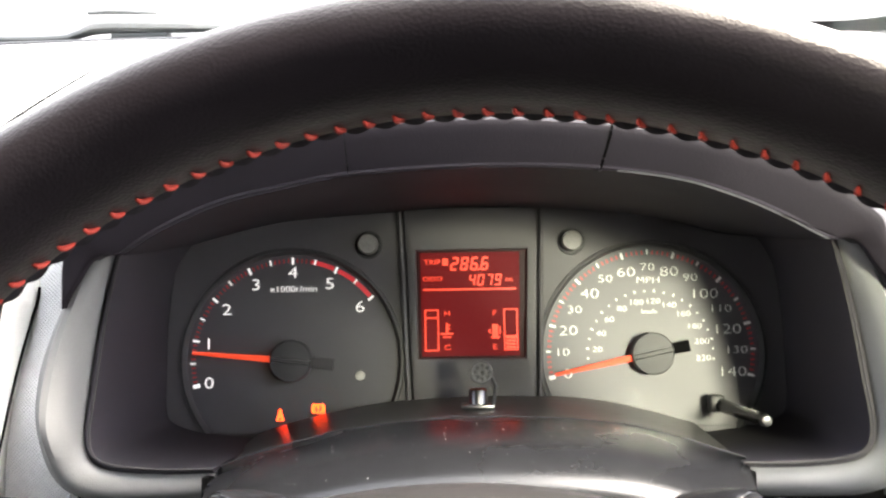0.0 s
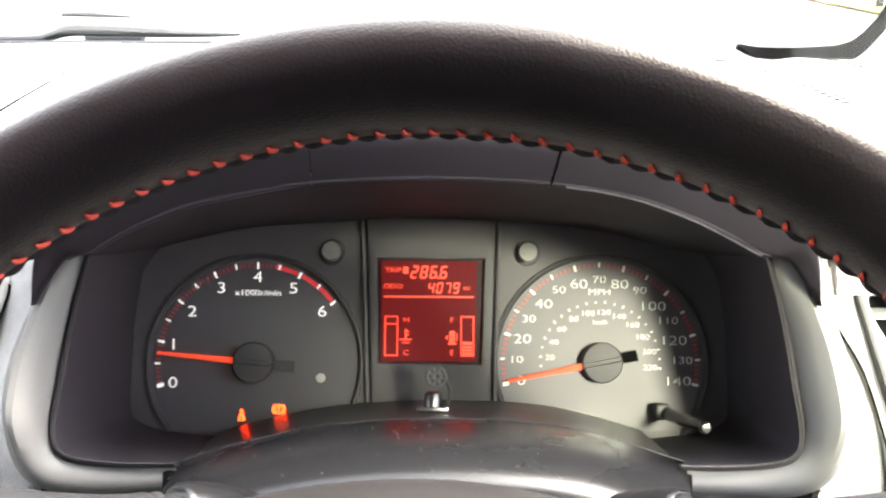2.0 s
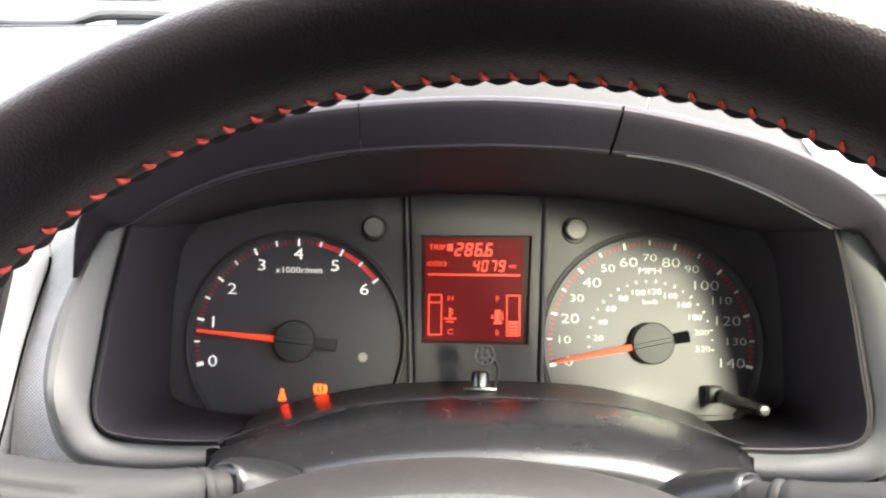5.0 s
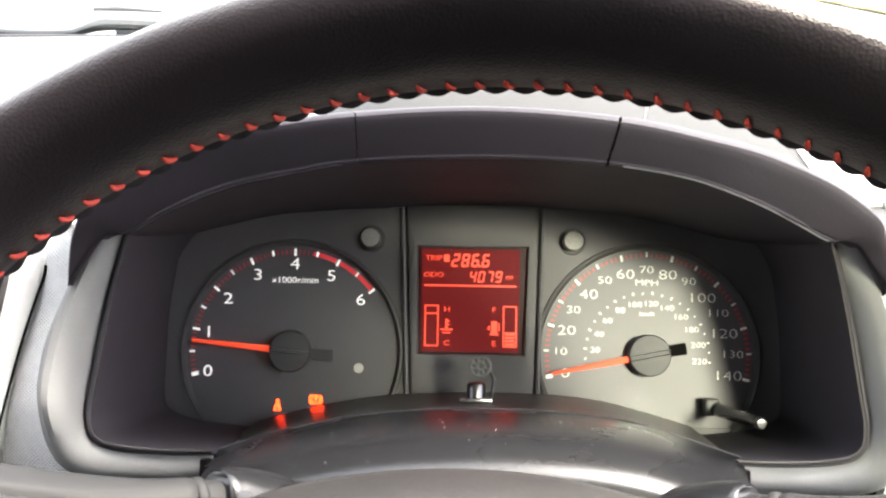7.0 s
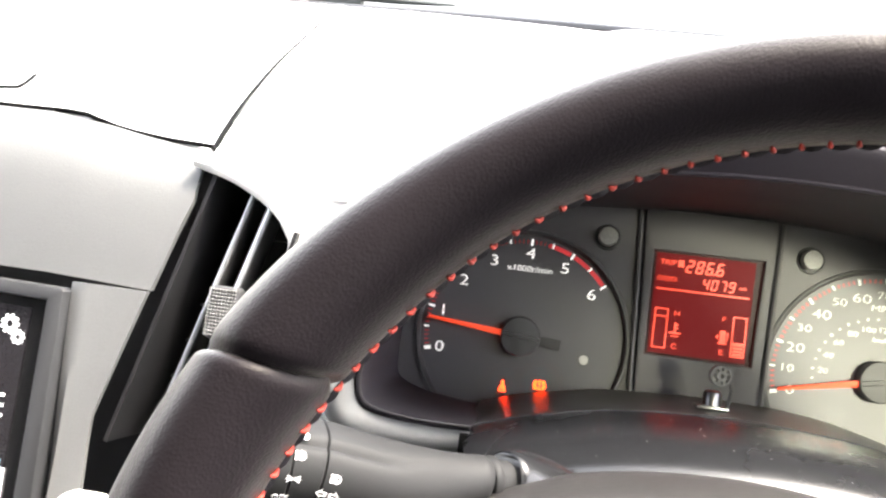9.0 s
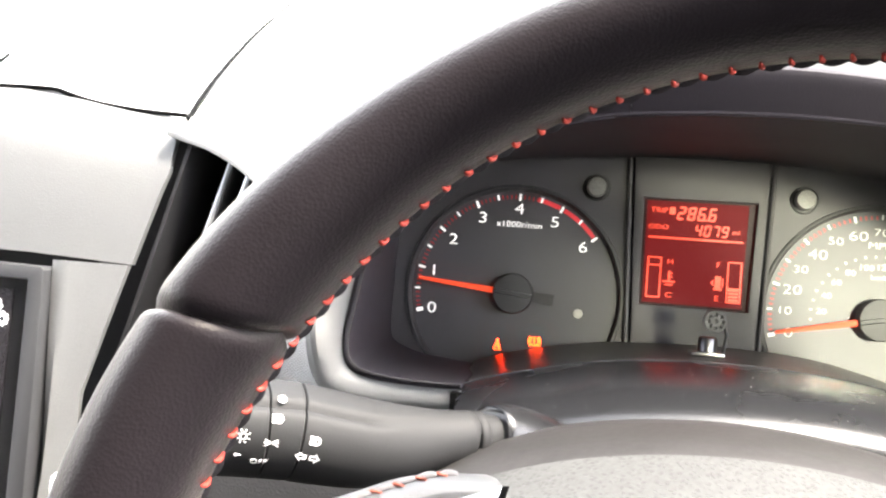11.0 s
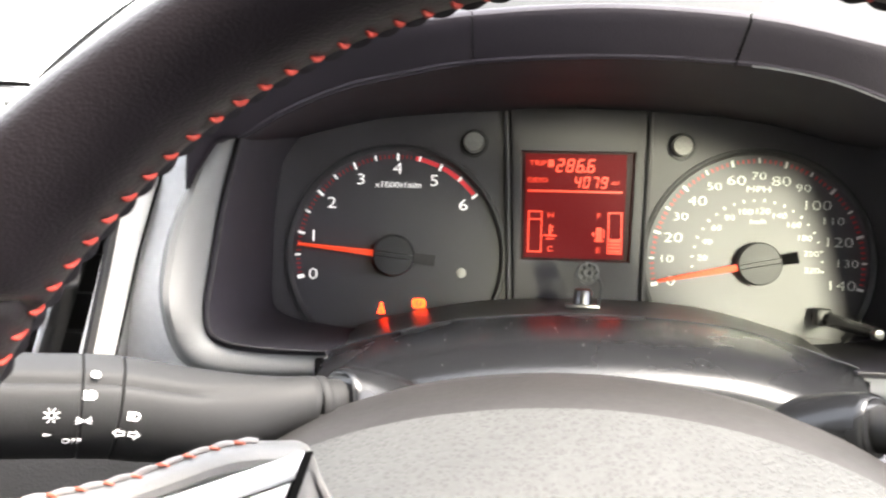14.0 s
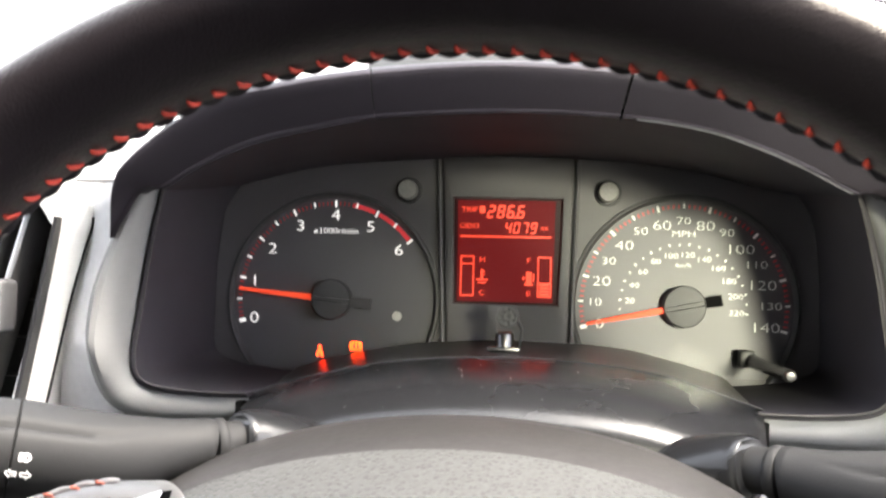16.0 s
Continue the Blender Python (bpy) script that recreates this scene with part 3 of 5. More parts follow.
for v in range(0, 141, 10):
    big = v % 20 == 0
    part("tick", tick(*SPEEDO, speed_angle(v), 0.0543 if big else 0.0552, 0.0580, 0.0022 if v == 0 else 0.0014 if big else 0.0010, INK - 0.0001), DIM_WHITE, speedo)
for v in range(0, 141, 2):
    if v % 10:
        part("fine_tick", tick(*SPEEDO, speed_angle(v), 0.0551, 0.0573, 0.0009, INK), RED_INK, speedo)
for v in range(0, 141, 10):
    a, big = radians(speed_angle(v)), v % 20 == 0
    r = {100: 0.0456, 120: 0.0455, 140: 0.0468, 110: 0.0470}.get(v, 0.0470 if big else 0.0481)
    part("numeral", text(str(v), SPEEDO[0] + r * math.cos(a), SPEEDO[1] + r * math.sin(a), 0.0077 if big else 0.0061, INK, 1.42, thin=0.018), DIM_WHITE, speedo)
for v in range(20, 221, 20):
    a = radians(193.0 - v * (193.0 + 11.0) / 226.0)
    part("small_numeral", text(str(v), SPEEDO[0] + 0.0293 * math.cos(a), SPEEDO[1] + 0.0291 * math.sin(a), 0.0044, INK, 1.3, thin=0.012), DIM_WHITE, speedo)
for v in range(10, 226, 10):
    a = 193.0 - v * (193.0 + 11.0) / 226.0
    part("small_tick", tick(*SPEEDO, a, 0.0341, 0.0351 if v % 20 else 0.0356, 0.0008, INK), DIM_WHITE, speedo)
part("lettering", text("MPH", SPEEDO[0], SPEEDO[1] + 0.0408, 0.0050, INK, 1.35, thin=0.012), DIM_WHITE, speedo)
part("lettering", text("km/h", SPEEDO[0], SPEEDO[1] + 0.0232, 0.0034, INK, 1.25), DIM_WHITE, speedo)


def needle(dial, at, angle, length, tail, tail_mat, tail_label):
    c, s = math.cos(radians(angle)), math.sin(radians(angle))

    def bar(r0, r1, w0, w1, y0, y1, off=0.0):
        rows = []
        for r, w in ((r0, w0), (r1, w1)):
            rows.append([(at[0] + r * c - (k + off) * s, y, at[1] + r * s + (k + off) * c) for k, y in ((-w, y0), (0, y0 - 0.0006), (w, y0), (w, y1), (-w, y1))])
        return surf(rows, False, True, True)
    n = part("needle", bar(0.010, length, 0.0018, 0.0008, -0.0058, -0.0042), NEEDLE, dial, "glowing red-orange pointer")
    t = part("counterweight", bar(-tail, -0.008, 0.0032, 0.0027, -0.0062, -0.0040), tail_mat, n, tail_label)
    part("hub", lathe(at[0], at[1], [(0.0116, -0.0005), (0.0116, -0.0078), (0.0110, -0.0087), (0.006, -0.0093), (0.0, -0.0094)], 48), PLASTIC, n, "dark grey round hub cap")
    for off in (-0.0012, 0.0012):
        part("hub_line", bar(-0.0110, 0.0108, 0.0002, 0.0002, -0.0096, -0.0075, off), BLACK if off > 0 else PLASTIC_MID, n)


TAIL = material("pointer_tail_plastic", (0.040, 0.038, 0.040), 0.5, spec=0.4, grain=0.1)
needle(tach, TACH, 174.6, 0.0555, 0.0235, TAIL, "dull grey tail of the pointer")
needle(speedo, SPEEDO, 191.5, 0.0545, 0.0208, SEAM, "black tail of the pointer")

# display panel between the dials
P0 = -0.0075
panel = part("display_panel", plate([(-0.0315, -0.030), (0.0355, -0.030), (0.0385, 0.0835), (-0.0360, 0.0835)],
                                    [[(-0.0285, 0.0000), (0.0305, 0.0000), (0.0325, 0.0600), (-0.0295, 0.0600)]], P0, 0.006, 0.0012), PANELSKIN, cluster)
for x0, x1 in ((-0.0340, -0.0385), (0.0380, 0.0410)):
    part("groove_rib", tube([(x0, -0.0060, -0.030), ((x0 + x1) / 2, -0.0062, 0.03), (x1, -0.0060, 0.082)], 0.0011, 8), MASK, cluster)
part("display_border", plate([(-0.0290, -0.0005), (0.0310, -0.0005), (0.0330, 0.0605), (-0.0300, 0.0605)], [], -0.0036, 0.0015), LCD_EDGE, cluster, "dark red border of the display")
display = part("display", plate([(-0.0266, 0.0014), (0.0276, 0.0014), (0.0282, 0.0588), (-0.0272, 0.0588)], [], -0.0042, 0.0005), LCD_BACK, cluster, "red backlit liquid crystal display")
LY = -0.0046


def bars(name, quads, lab=""):
    part(name, joined([plate(q, [], LY, 0.0002) for q in quads]), LCD_LIT, display, lab)


def rect(x0, z0, x1, z1):
    return [(x0, z0), (x1, z0), (x1, z1), (x0, z1)]


SEG = {"0": "abcdef", "2": "abged", "4": "fgbc", "6": "afgedc", "7": "abc", "8": "abcdefg", "9": "abcdfg"}


def digits(body, x, z, w, h, gap, lean=0.18, t=0.0011):
    """Seven-bar digits from the lower left corner, leaning."""
    quads = []
    for ch in body:
        if ch == ".":
            quads.append([(px + 0, pz) for px, pz in rect(x - gap * 0.75, z, x - gap * 0.75 + t, z + t)])
            x += 0.0002
            continue
        boxes = {"a": (t * 0.6, h - t, w - t * 0.6, h), "g": (t * 0.6, h / 2 - t / 2, w - t * 0.6, h / 2 + t / 2), "d": (t * 0.6, 0, w - t * 0.6, t),
                 "f": (0, h / 2 + t * 0.3, t, h - t * 0.4), "b": (w - t, h / 2 + t * 0.3, w, h - t * 0.4), "e": (0, t * 0.4, t, h / 2 - t * 0.3), "c": (w - t, t * 0.4, w, h / 2 - t * 0.3)}
        for k in SEG[ch]:
            quads.append([(x + px + lean * pz, z + pz) for px, pz in rect(*boxes[k])])
        x += w + gap
    return quads


bars("trip_reading", digits("286.6", -0.0108, 0.0488, 0.0042, 0.0075, 0.0014))
bars("odometer_reading", digits("4079", -0.0006, 0.0402, 0.0036, 0.0064, 0.0012, t=0.0009))
part("lettering", text("TRIP", -0.0204, 0.0537, 0.0040, LY, 1.2), LCD_LIT, display)
bars("trip_box", [rect(-0.0147, 0.0517, -0.0116, 0.0556)])
part("lettering", text("ODO", -0.0203, 0.0443, 0.0038, LY, 1.25), LCD_LIT, display)
part("lettering", text("mi", 0.0222, 0.0435, 0.0036, LY, 1.2), LCD_LIT, display)
bars("divider", [rect(-0.0255, 0.0378, 0.0262, 0.0387)])


def gauge(x, level_z, fill):
    t = 0.0007
    out = [rect(x, 0.0042, x + 0.0078, 0.0042 + t), rect(x, 0.0272 - t, x + 0.0078, 0.0272), rect(x, 0.0042, x + t, 0.0272), rect(x + 0.0078 - t, 0.0042, x + 0.0078, 0.0272), rect(x, level_z, x + 0.0078, level_z + t)]
    if fill:
        out += [rect(x + 0.0012, 0.0052 + k * 0.0018, x + 0.0066, 0.0065 + k * 0.0018) for k in range(4)]
    return out


bars("temperature_gauge", gauge(-0.0250, 0.0222, False))
bars("fuel_gauge", gauge(0.0188, 0.0118, True))
for s, x, z in (("H", -0.0125, 0.0250), ("C", -0.0125, 0.0062), ("F", 0.0139, 0.0250), ("E", 0.0139, 0.0062)):
    part("lettering", text(s, x, z, 0.0042, LY, 1.25), LCD_LIT, display)
bars("thermometer_symbol", [rect(-0.0133, 0.0140, -0.0121, 0.0196), rect(-0.0121, 0.0180, -0.0108, 0.0188), rect(-0.0121, 0.0160, -0.0108, 0.0168), rect(-0.0162, 0.0132, -0.0092, 0.0141), rect(-0.0150, 0.0115, -0.0104, 0.0122)])
bars("fuel_symbol", [rect(0.0124, 0.0115, 0.0156, 0.0186), rect(0.0116, 0.0108, 0.0164, 0.0118), rect(0.0163, 0.0130, 0.0170, 0.0175), [(0.0100, 0.0148), (0.0115, 0.0132), (0.0115, 0.0164)]])
for x, nm in ((-0.0562, "L"), (0.0575, "R")):
    part("button_well", lathe(x, 0.0642, [(0.0078, -0.0030), (0.0076, -0.0042), (0.0070, -0.0044), (0.0068, -0.0034), (0.0, -0.0033)], 36), BLACK, cluster, "black well round the button")
    part("button", lathe(x, 0.0642, [(0.0057, -0.0034), (0.0057, -0.0080), (0.0050, -0.0092), (0.0, -0.0095)], 36), BUTTON, cluster, "round grey push button")
# trip stem in the lower right corner of the speedometer
part("trip_stem", tube([(0.1335, 0.0, -0.0262), (0.1385, -0.030, -0.0287), (0.1420, -0.060, -0.0300)], [0.0042, 0.0034, 0.0030], 16), GLOSS, cluster, "thin glossy black trip stem")
part("stem_tip", lathe(0.1421, -0.0301, [(0.0031, -0.0585), (0.0031, -0.0612), (0.0022, -0.0632), (0.0, -0.0637)], 16), CHROME, cluster, "bright metal tip")
part("stem_gate", box((0.1290, -0.0120, -0.0310), (0.1372, -0.0030, -0.0215), 0.0015), BLACK, cluster, "small black socket of the stem")

# ---- shelf in front of the mask and the column cowl ----
BACK_LINE = [(-0.1180, -0.0456), (-0.0980, -0.0383), (-0.0597, -0.0290), (-0.0289, -0.0250), (0.0045, -0.0234), (0.0378, -0.0242), (0.0684, -0.0274), (0.0938, -0.0338), (0.1210, -0.0425)]
line = smooth_line([(x, 0, z) for x, z in BACK_LINE], 5)


def shelf_row(p):
    x, z = p.x, p.z
    rise = 0.0016 * (x / 0.09) ** 2
    return [(x, -0.0005, z + 0.0026 + rise), (x, -0.004, z + 0.0030 + rise), (x, -0.012, z + 0.0028 + 0.9 * rise), (x, -0.030, z + 0.0020 + 0.6 * rise), (x, -0.050, z + 0.0009 + 0.3 * rise), (x, -0.070, z - 0.0002), (x, -0.085, z - 0.0009), (x, -0.0925, z - 0.0016), (x, -0.0932, z - 0.010)]


shelf = thing("cluster_shelf", (0, -0.05, -0.035), "grey plastic ledge below the dials reflecting red light", "ledge")
part("ledge_top", shell([shelf_row(p)[:-1] for p in line], 0.0015), LEDGE, shelf)
part("ledge_lip", shell([shelf_row(p)[-2:] for p in line], 0.0012), PLASTIC, shelf)


def cowl_row(p):
    x, z = p.x, p.z
    out = [(x, -0.0945, z - 0.010), (x, -0.0945, z - 0.0006), (x, -0.0965, z + 0.0002), (x, -0.0990, z - 0.0004)]
    edge = max(0.0, (abs(x) - 0.085) / 0.035)
    for t in (0.15, 0.35, 0.55, 0.75, 0.9, 1.0):
        out.append((x * (1 - 0.10 * t), -0.0990 - 0.064 * t, z - 0.0006 - 0.0090 * t ** 1.3 - 0.008 * t ** 6 - 0.010 * edge ** 2 * t))
    x1, _, z1 = out[-1]
    return out + [(x1 * 0.985, -0.1650, z1 - 0.004), (x1 * 0.97, -0.1665, z1 - 0.03)]


cowl = thing("steering_column_cowl", (0, -0.13, -0.12), "dark grey plastic steering column cowl, dusty on top", "column cowl")
part("upper_shell", shell([cowl_row(p) for p in line], 0.002), COWLSKIN, cowl)
# highlight of the rear edge, drawn as a bead in a paler plastic
part("edge_highlight", tube([(p.x, -0.0962, p.z - 0.0004) for p in line], 0.0009, 8), PLASTIC, cowl, "paler bead painted as the highlight on the rounded rear edge")
for sx in (-1, 1):
    cheek = [[(sx * 0.116 + (0.003 if sx > 0 else 0), y, z) for y, z in ((-0.098, -0.060), (-0.14, -0.064), (-0.185, -0.070))],
             [(sx * 0.119, y, z) for y, z in ((-0.098, -0.075), (-0.14, -0.085), (-0.185, -0.09))],
             [(sx * 0.10, y, z) for y, z in ((-0.098, -0.14), (-0.14, -0.15), (-0.185, -0.15))]]
    part("side_shell", shell(cheek, 0.002), PLASTIC, cowl)

# ears of the cowl from which the stalks come out, with a rolled lip round a dark hole
EAR = [((0.053, -0.150, -0.0800), 0.0240), ((0.067, -0.158, -0.0675), 0.0195), ((0.077, -0.166, -0.0592), 0.0160), ((0.085, -0.1738, -0.0543), 0.0137), ((0.0892, -0.178, -0.0526), 0.0126), ((0.0910, -0.1798, -0.0522), 0.0121),
       ((0.0918, -0.1806, -0.0521), 0.0111), ((0.0910, -0.1798, -0.0522), 0.0097), ((0.0880, -0.1770, -0.0528), 0.0093)]
for sx, out, dz in ((-1, 0.0, 0.0), (1, 0.0060, -0.0012)):
    ear = tube(smooth_line([(sx * (p[0] + out), p[1], p[2] + dz) for p, r in EAR], 4), [v.x for v in smooth_line([(r, 0, 0) for p, r in EAR], 4)], 40)
    part("stalk_ear", ear, COWLSKIN, cowl, "swelling of the cowl round the stalk")
    part("ear_hole", tube([(sx * (0.0862 + out), -0.1755, -0.0530 + dz), (sx * (0.0878 + out), -0.1770, -0.0527 + dz)], 0.0092, 28), SEAM, cowl, "dark hole of the stalk")

# dust on the cowl
flecks = []
for _ in range(44):
    x, t, r = random.gauss(-0.01, 0.045), random.uniform(0.15, 0.95), random.uniform(0.00006, 0.00014)
    if abs(x) > 0.085:
        continue
    z = min(line, key=lambda p: abs(p.x - x)).z - 0.0090 * t ** 1.3 - 0.008 * t ** 6 - 0.0004
    y = -0.0990 - 0.064 * t
    flecks.append(tube([(x - r, y, z), (x + r, y + r * random.uniform(-1, 1), z)], r * 0.7, 5))
part("dust", joined(flecks), TRIM, cowl, "fine pale dust flecks")["kind"] = "stuff"

# small round sensor on a clip, standing on the ledge
sensor = thing("cabin_sensor", (0.003, -0.055, -0.0226), "small round grilled sensor on a chrome clip on the ledge", "sensor")
part("clip_plate", box((-0.0050, -0.0620, -0.0226), (0.0112, -0.0480, -0.0208), 0.0004), CHROME, sensor)
part("clip_post", tube([(0.0034, -0.0550, -0.0210), (0.0034, -0.0550, -0.0150), (0.0034, -0.0550, -0.0138), (0.0034, -0.0550, -0.0132)], [0.0047, 0.0047, 0.0042, 0.0030], 24), material("dark_chrome", (0.10, 0.10, 0.105), 0.3, metal=1.0), sensor, "short chrome barrel")
part("head", plate(ring(0.0050, -0.0050, 0.0056, 28), [ring(0.0050 + 0.0034 * math.cos(k * math.pi / 4), -0.0050 + 0.0034 * math.sin(k * math.pi / 4), 0.0008, 8) for k in range(8)] + [ring(0.0050, -0.0050, 0.0009, 8)], -0.0655, 0.004, 0.0005), PLASTIC, sensor)
part("head_backing", plate(ring(0.0050, -0.0050, 0.0050, 20), [], -0.0635, 0.0015), BLACK, sensor)
part("wire", tube([(0.0095, -0.060, -0.006), (0.0122, -0.058, -0.012), (0.0108, -0.056, -0.0212)], 0.0009, 8), BLACK, sensor)

# ---- steering wheel ----
WC, WA, WB = Vector((-0.0008, -0.3484, -0.0899)), radians(9.3), radians(-3.79)
WN = Vector((math.sin(WB) * math.cos(WA), -math.cos(WB) * math.cos(WA), math.sin(WA)))
WX = (-WN).cross(Vector((0, 0, 1))).normalized()
WY = WN.cross(WX)
WR = 0.1660


def rim_size(a):
    """Half width and half depth of the rim at an angle; thicker at the grips."""
    d = min(abs((a - c + 180) % 360 - 180) for c in (152, 28))
    g = 1 / (1 + math.exp((d - 17) / 4.0))
    return 0.0123 + 0.0025 * g, 1.42 * (0.0123 + 0.0025 * g)


def wheel(a, r, h):
    return WC + (WX * math.cos(radians(a)) + WY * math.sin(radians(a))) * r + WN * h


def rim_point(a, phi, grow=0.0):
    w, d = rim_size(a)
    return wheel(a, WR + (w + grow) * math.cos(radians(phi)), (d + grow) * math.sin(radians(phi)))


steering_wheel = thing("steering_wheel", wheel(270, 0.17, 0), "black leather steering wheel with red stitching and silver spokes", "steering wheel")


SEAM_L, SEAM_R = 147.5, 32.5


def rim_span(a0, a1, n):
    rows = []
    for i in range(n + 1):
        a = a0 + (a1 - a0) * i / n
        # ends roll in towards the seams
        e = min(i, n - i)
        g = (-0.0022, -0.0008, -0.0002, 0.0)[min(e, 3)]
        row = []
        for k in range(40):
            phi = 360 * k / 40
            lean = 5.2 * (1 - min(phi, 360 - phi) / 180)
            # seams run askew: further round on the outside of the rim
            off = lean * math.exp(-abs(a - SEAM_L) / 9) - lean * math.exp(-abs(a - SEAM_R) / 9)
            row.append(rim_point(a + off, phi, g))
        rows.append(row)
    return surf(rows, False, True, True)


part("rim_top", rim_span(SEAM_R, SEAM_L, 220), LEATHER, steering_wheel, "smooth black leather")
part("grip", rim_span(SEAM_L + 0.02, 205, 110), LEATHER, steering_wheel, "smooth black leather")
part("grip", rim_span(-25, SEAM_R - 0.02, 110), LEATHER, steering_wheel, "smooth black leather")
part("rim_bottom", rim_span(205, 335, 130), LEATHER, steering_wheel)
PHI, EDGE = 191.5, 206.0
stitch_mesh = None
for k in range(-5, 70):
    a = 25.47 + 2.35 * k
    p = rim_point(a, PHI, 0.0003)
    along = (rim_point(a - 1, PHI) - rim_point(a + 1, PHI)).normalized()
    inward = (rim_point(a, PHI + 6) - rim_point(a, PHI - 6)).normalized()
    out = (p - wheel(a, WR, 0)).normalized()
    if stitch_mesh is None:
        bm = tube([(-0.0026, 0, -0.0004), (-0.0020, 0, 0.0002), (-0.0008, 0, 0.0004), (0.0008, 0, 0.0003), (0.0020, 0, 0.0001), (0.0028, 0, -0.0003)], [0.00035, 0.00062, 0.00068, 0.00056, 0.00042, 0.0002], 8)
        finish(bm)
        stitch_mesh = bpy.data.meshes.new("stitch")
        bm.to_mesh(stitch_mesh), bm.free()
        stitch_mesh.materials.append(THREAD)
    lean = radians(random.uniform(66, 74))
    d = along * math.cos(lean) + inward * math.sin(lean)
    d = (d - out * d.dot(out)).normalized()
    side = out.cross(d)
    s = new("stitch", stitch_mesh)
    s.parent = steering_wheel
    m = Matrix((d, side, out)).transposed().to_4x4()
    m.translation = p - ORIGIN[steering_wheel]
    s.matrix_local = m
# the sewn edge just behind the thread, slightly scalloped
rows = []
for i in range(0, 640):
    a = 16 + 170 * i / 639
    w = 0.0010 * abs(math.sin(math.pi * (a - 25.47) / 2.35))
    rows.append([rim_point(a, EDGE - 5 + 10 * k / 4, -0.0004 + (0.0007 + w) * (1 - abs(k - 2) / 2)) for k in range(5)])
part("sewn_edge", surf(rows), LEATHER_EDGE, steering_wheel)


# hub pad: rounded upper edge, then the grained face
def pad_row(y, zc, half, drop, n=36):
    fore = 0.02 + 0.042 * ease((-0.203 - y) / 0.05)
    return [(half * (2 * i / n - 1) - 0.003, y - fore * (2 * i / n - 1) ** 2, zc - drop * (0.78 if i < n / 2 else 1.0) * (2 * i / n - 1) ** 2 - 0.012 * (2 * i / n - 1) ** 6) for i in range(n + 1)]


pad_rows = [pad_row(-0.150, -0.062, 0.105, 0.026), pad_row(-0.158, -0.046, 0.112, 0.026), pad_row(-0.166, -0.0405, 0.116, 0.026), pad_row(-0.180, -0.0400, 0.120, 0.027),
            pad_row(-0.197, -0.0425, 0.122, 0.028), pad_row(-0.203, -0.0440, 0.122, 0.029), pad_row(-0.208, -0.0463, 0.1217, 0.0294), pad_row(-0.215, -0.0495, 0.121, 0.030), pad_row(-0.232, -0.0590, 0.116, 0.032),
            pad_row(-0.250, -0.0720, 0.108, 0.034), pad_row(-0.266, -0.0900, 0.098, 0.034), pad_row(-0.275, -0.115, 0.09, 0.03), pad_row(-0.277, -0.150, 0.08, 0.02)]
part("hub_shell", shell(pad_rows[:7], 0.002), HUB, steering_wheel, "smooth grey upper edge of the hub")
part("hub_pad", shell(pad_rows[6:], 0.003), PAD, steering_wheel, "pale grained airbag pad")


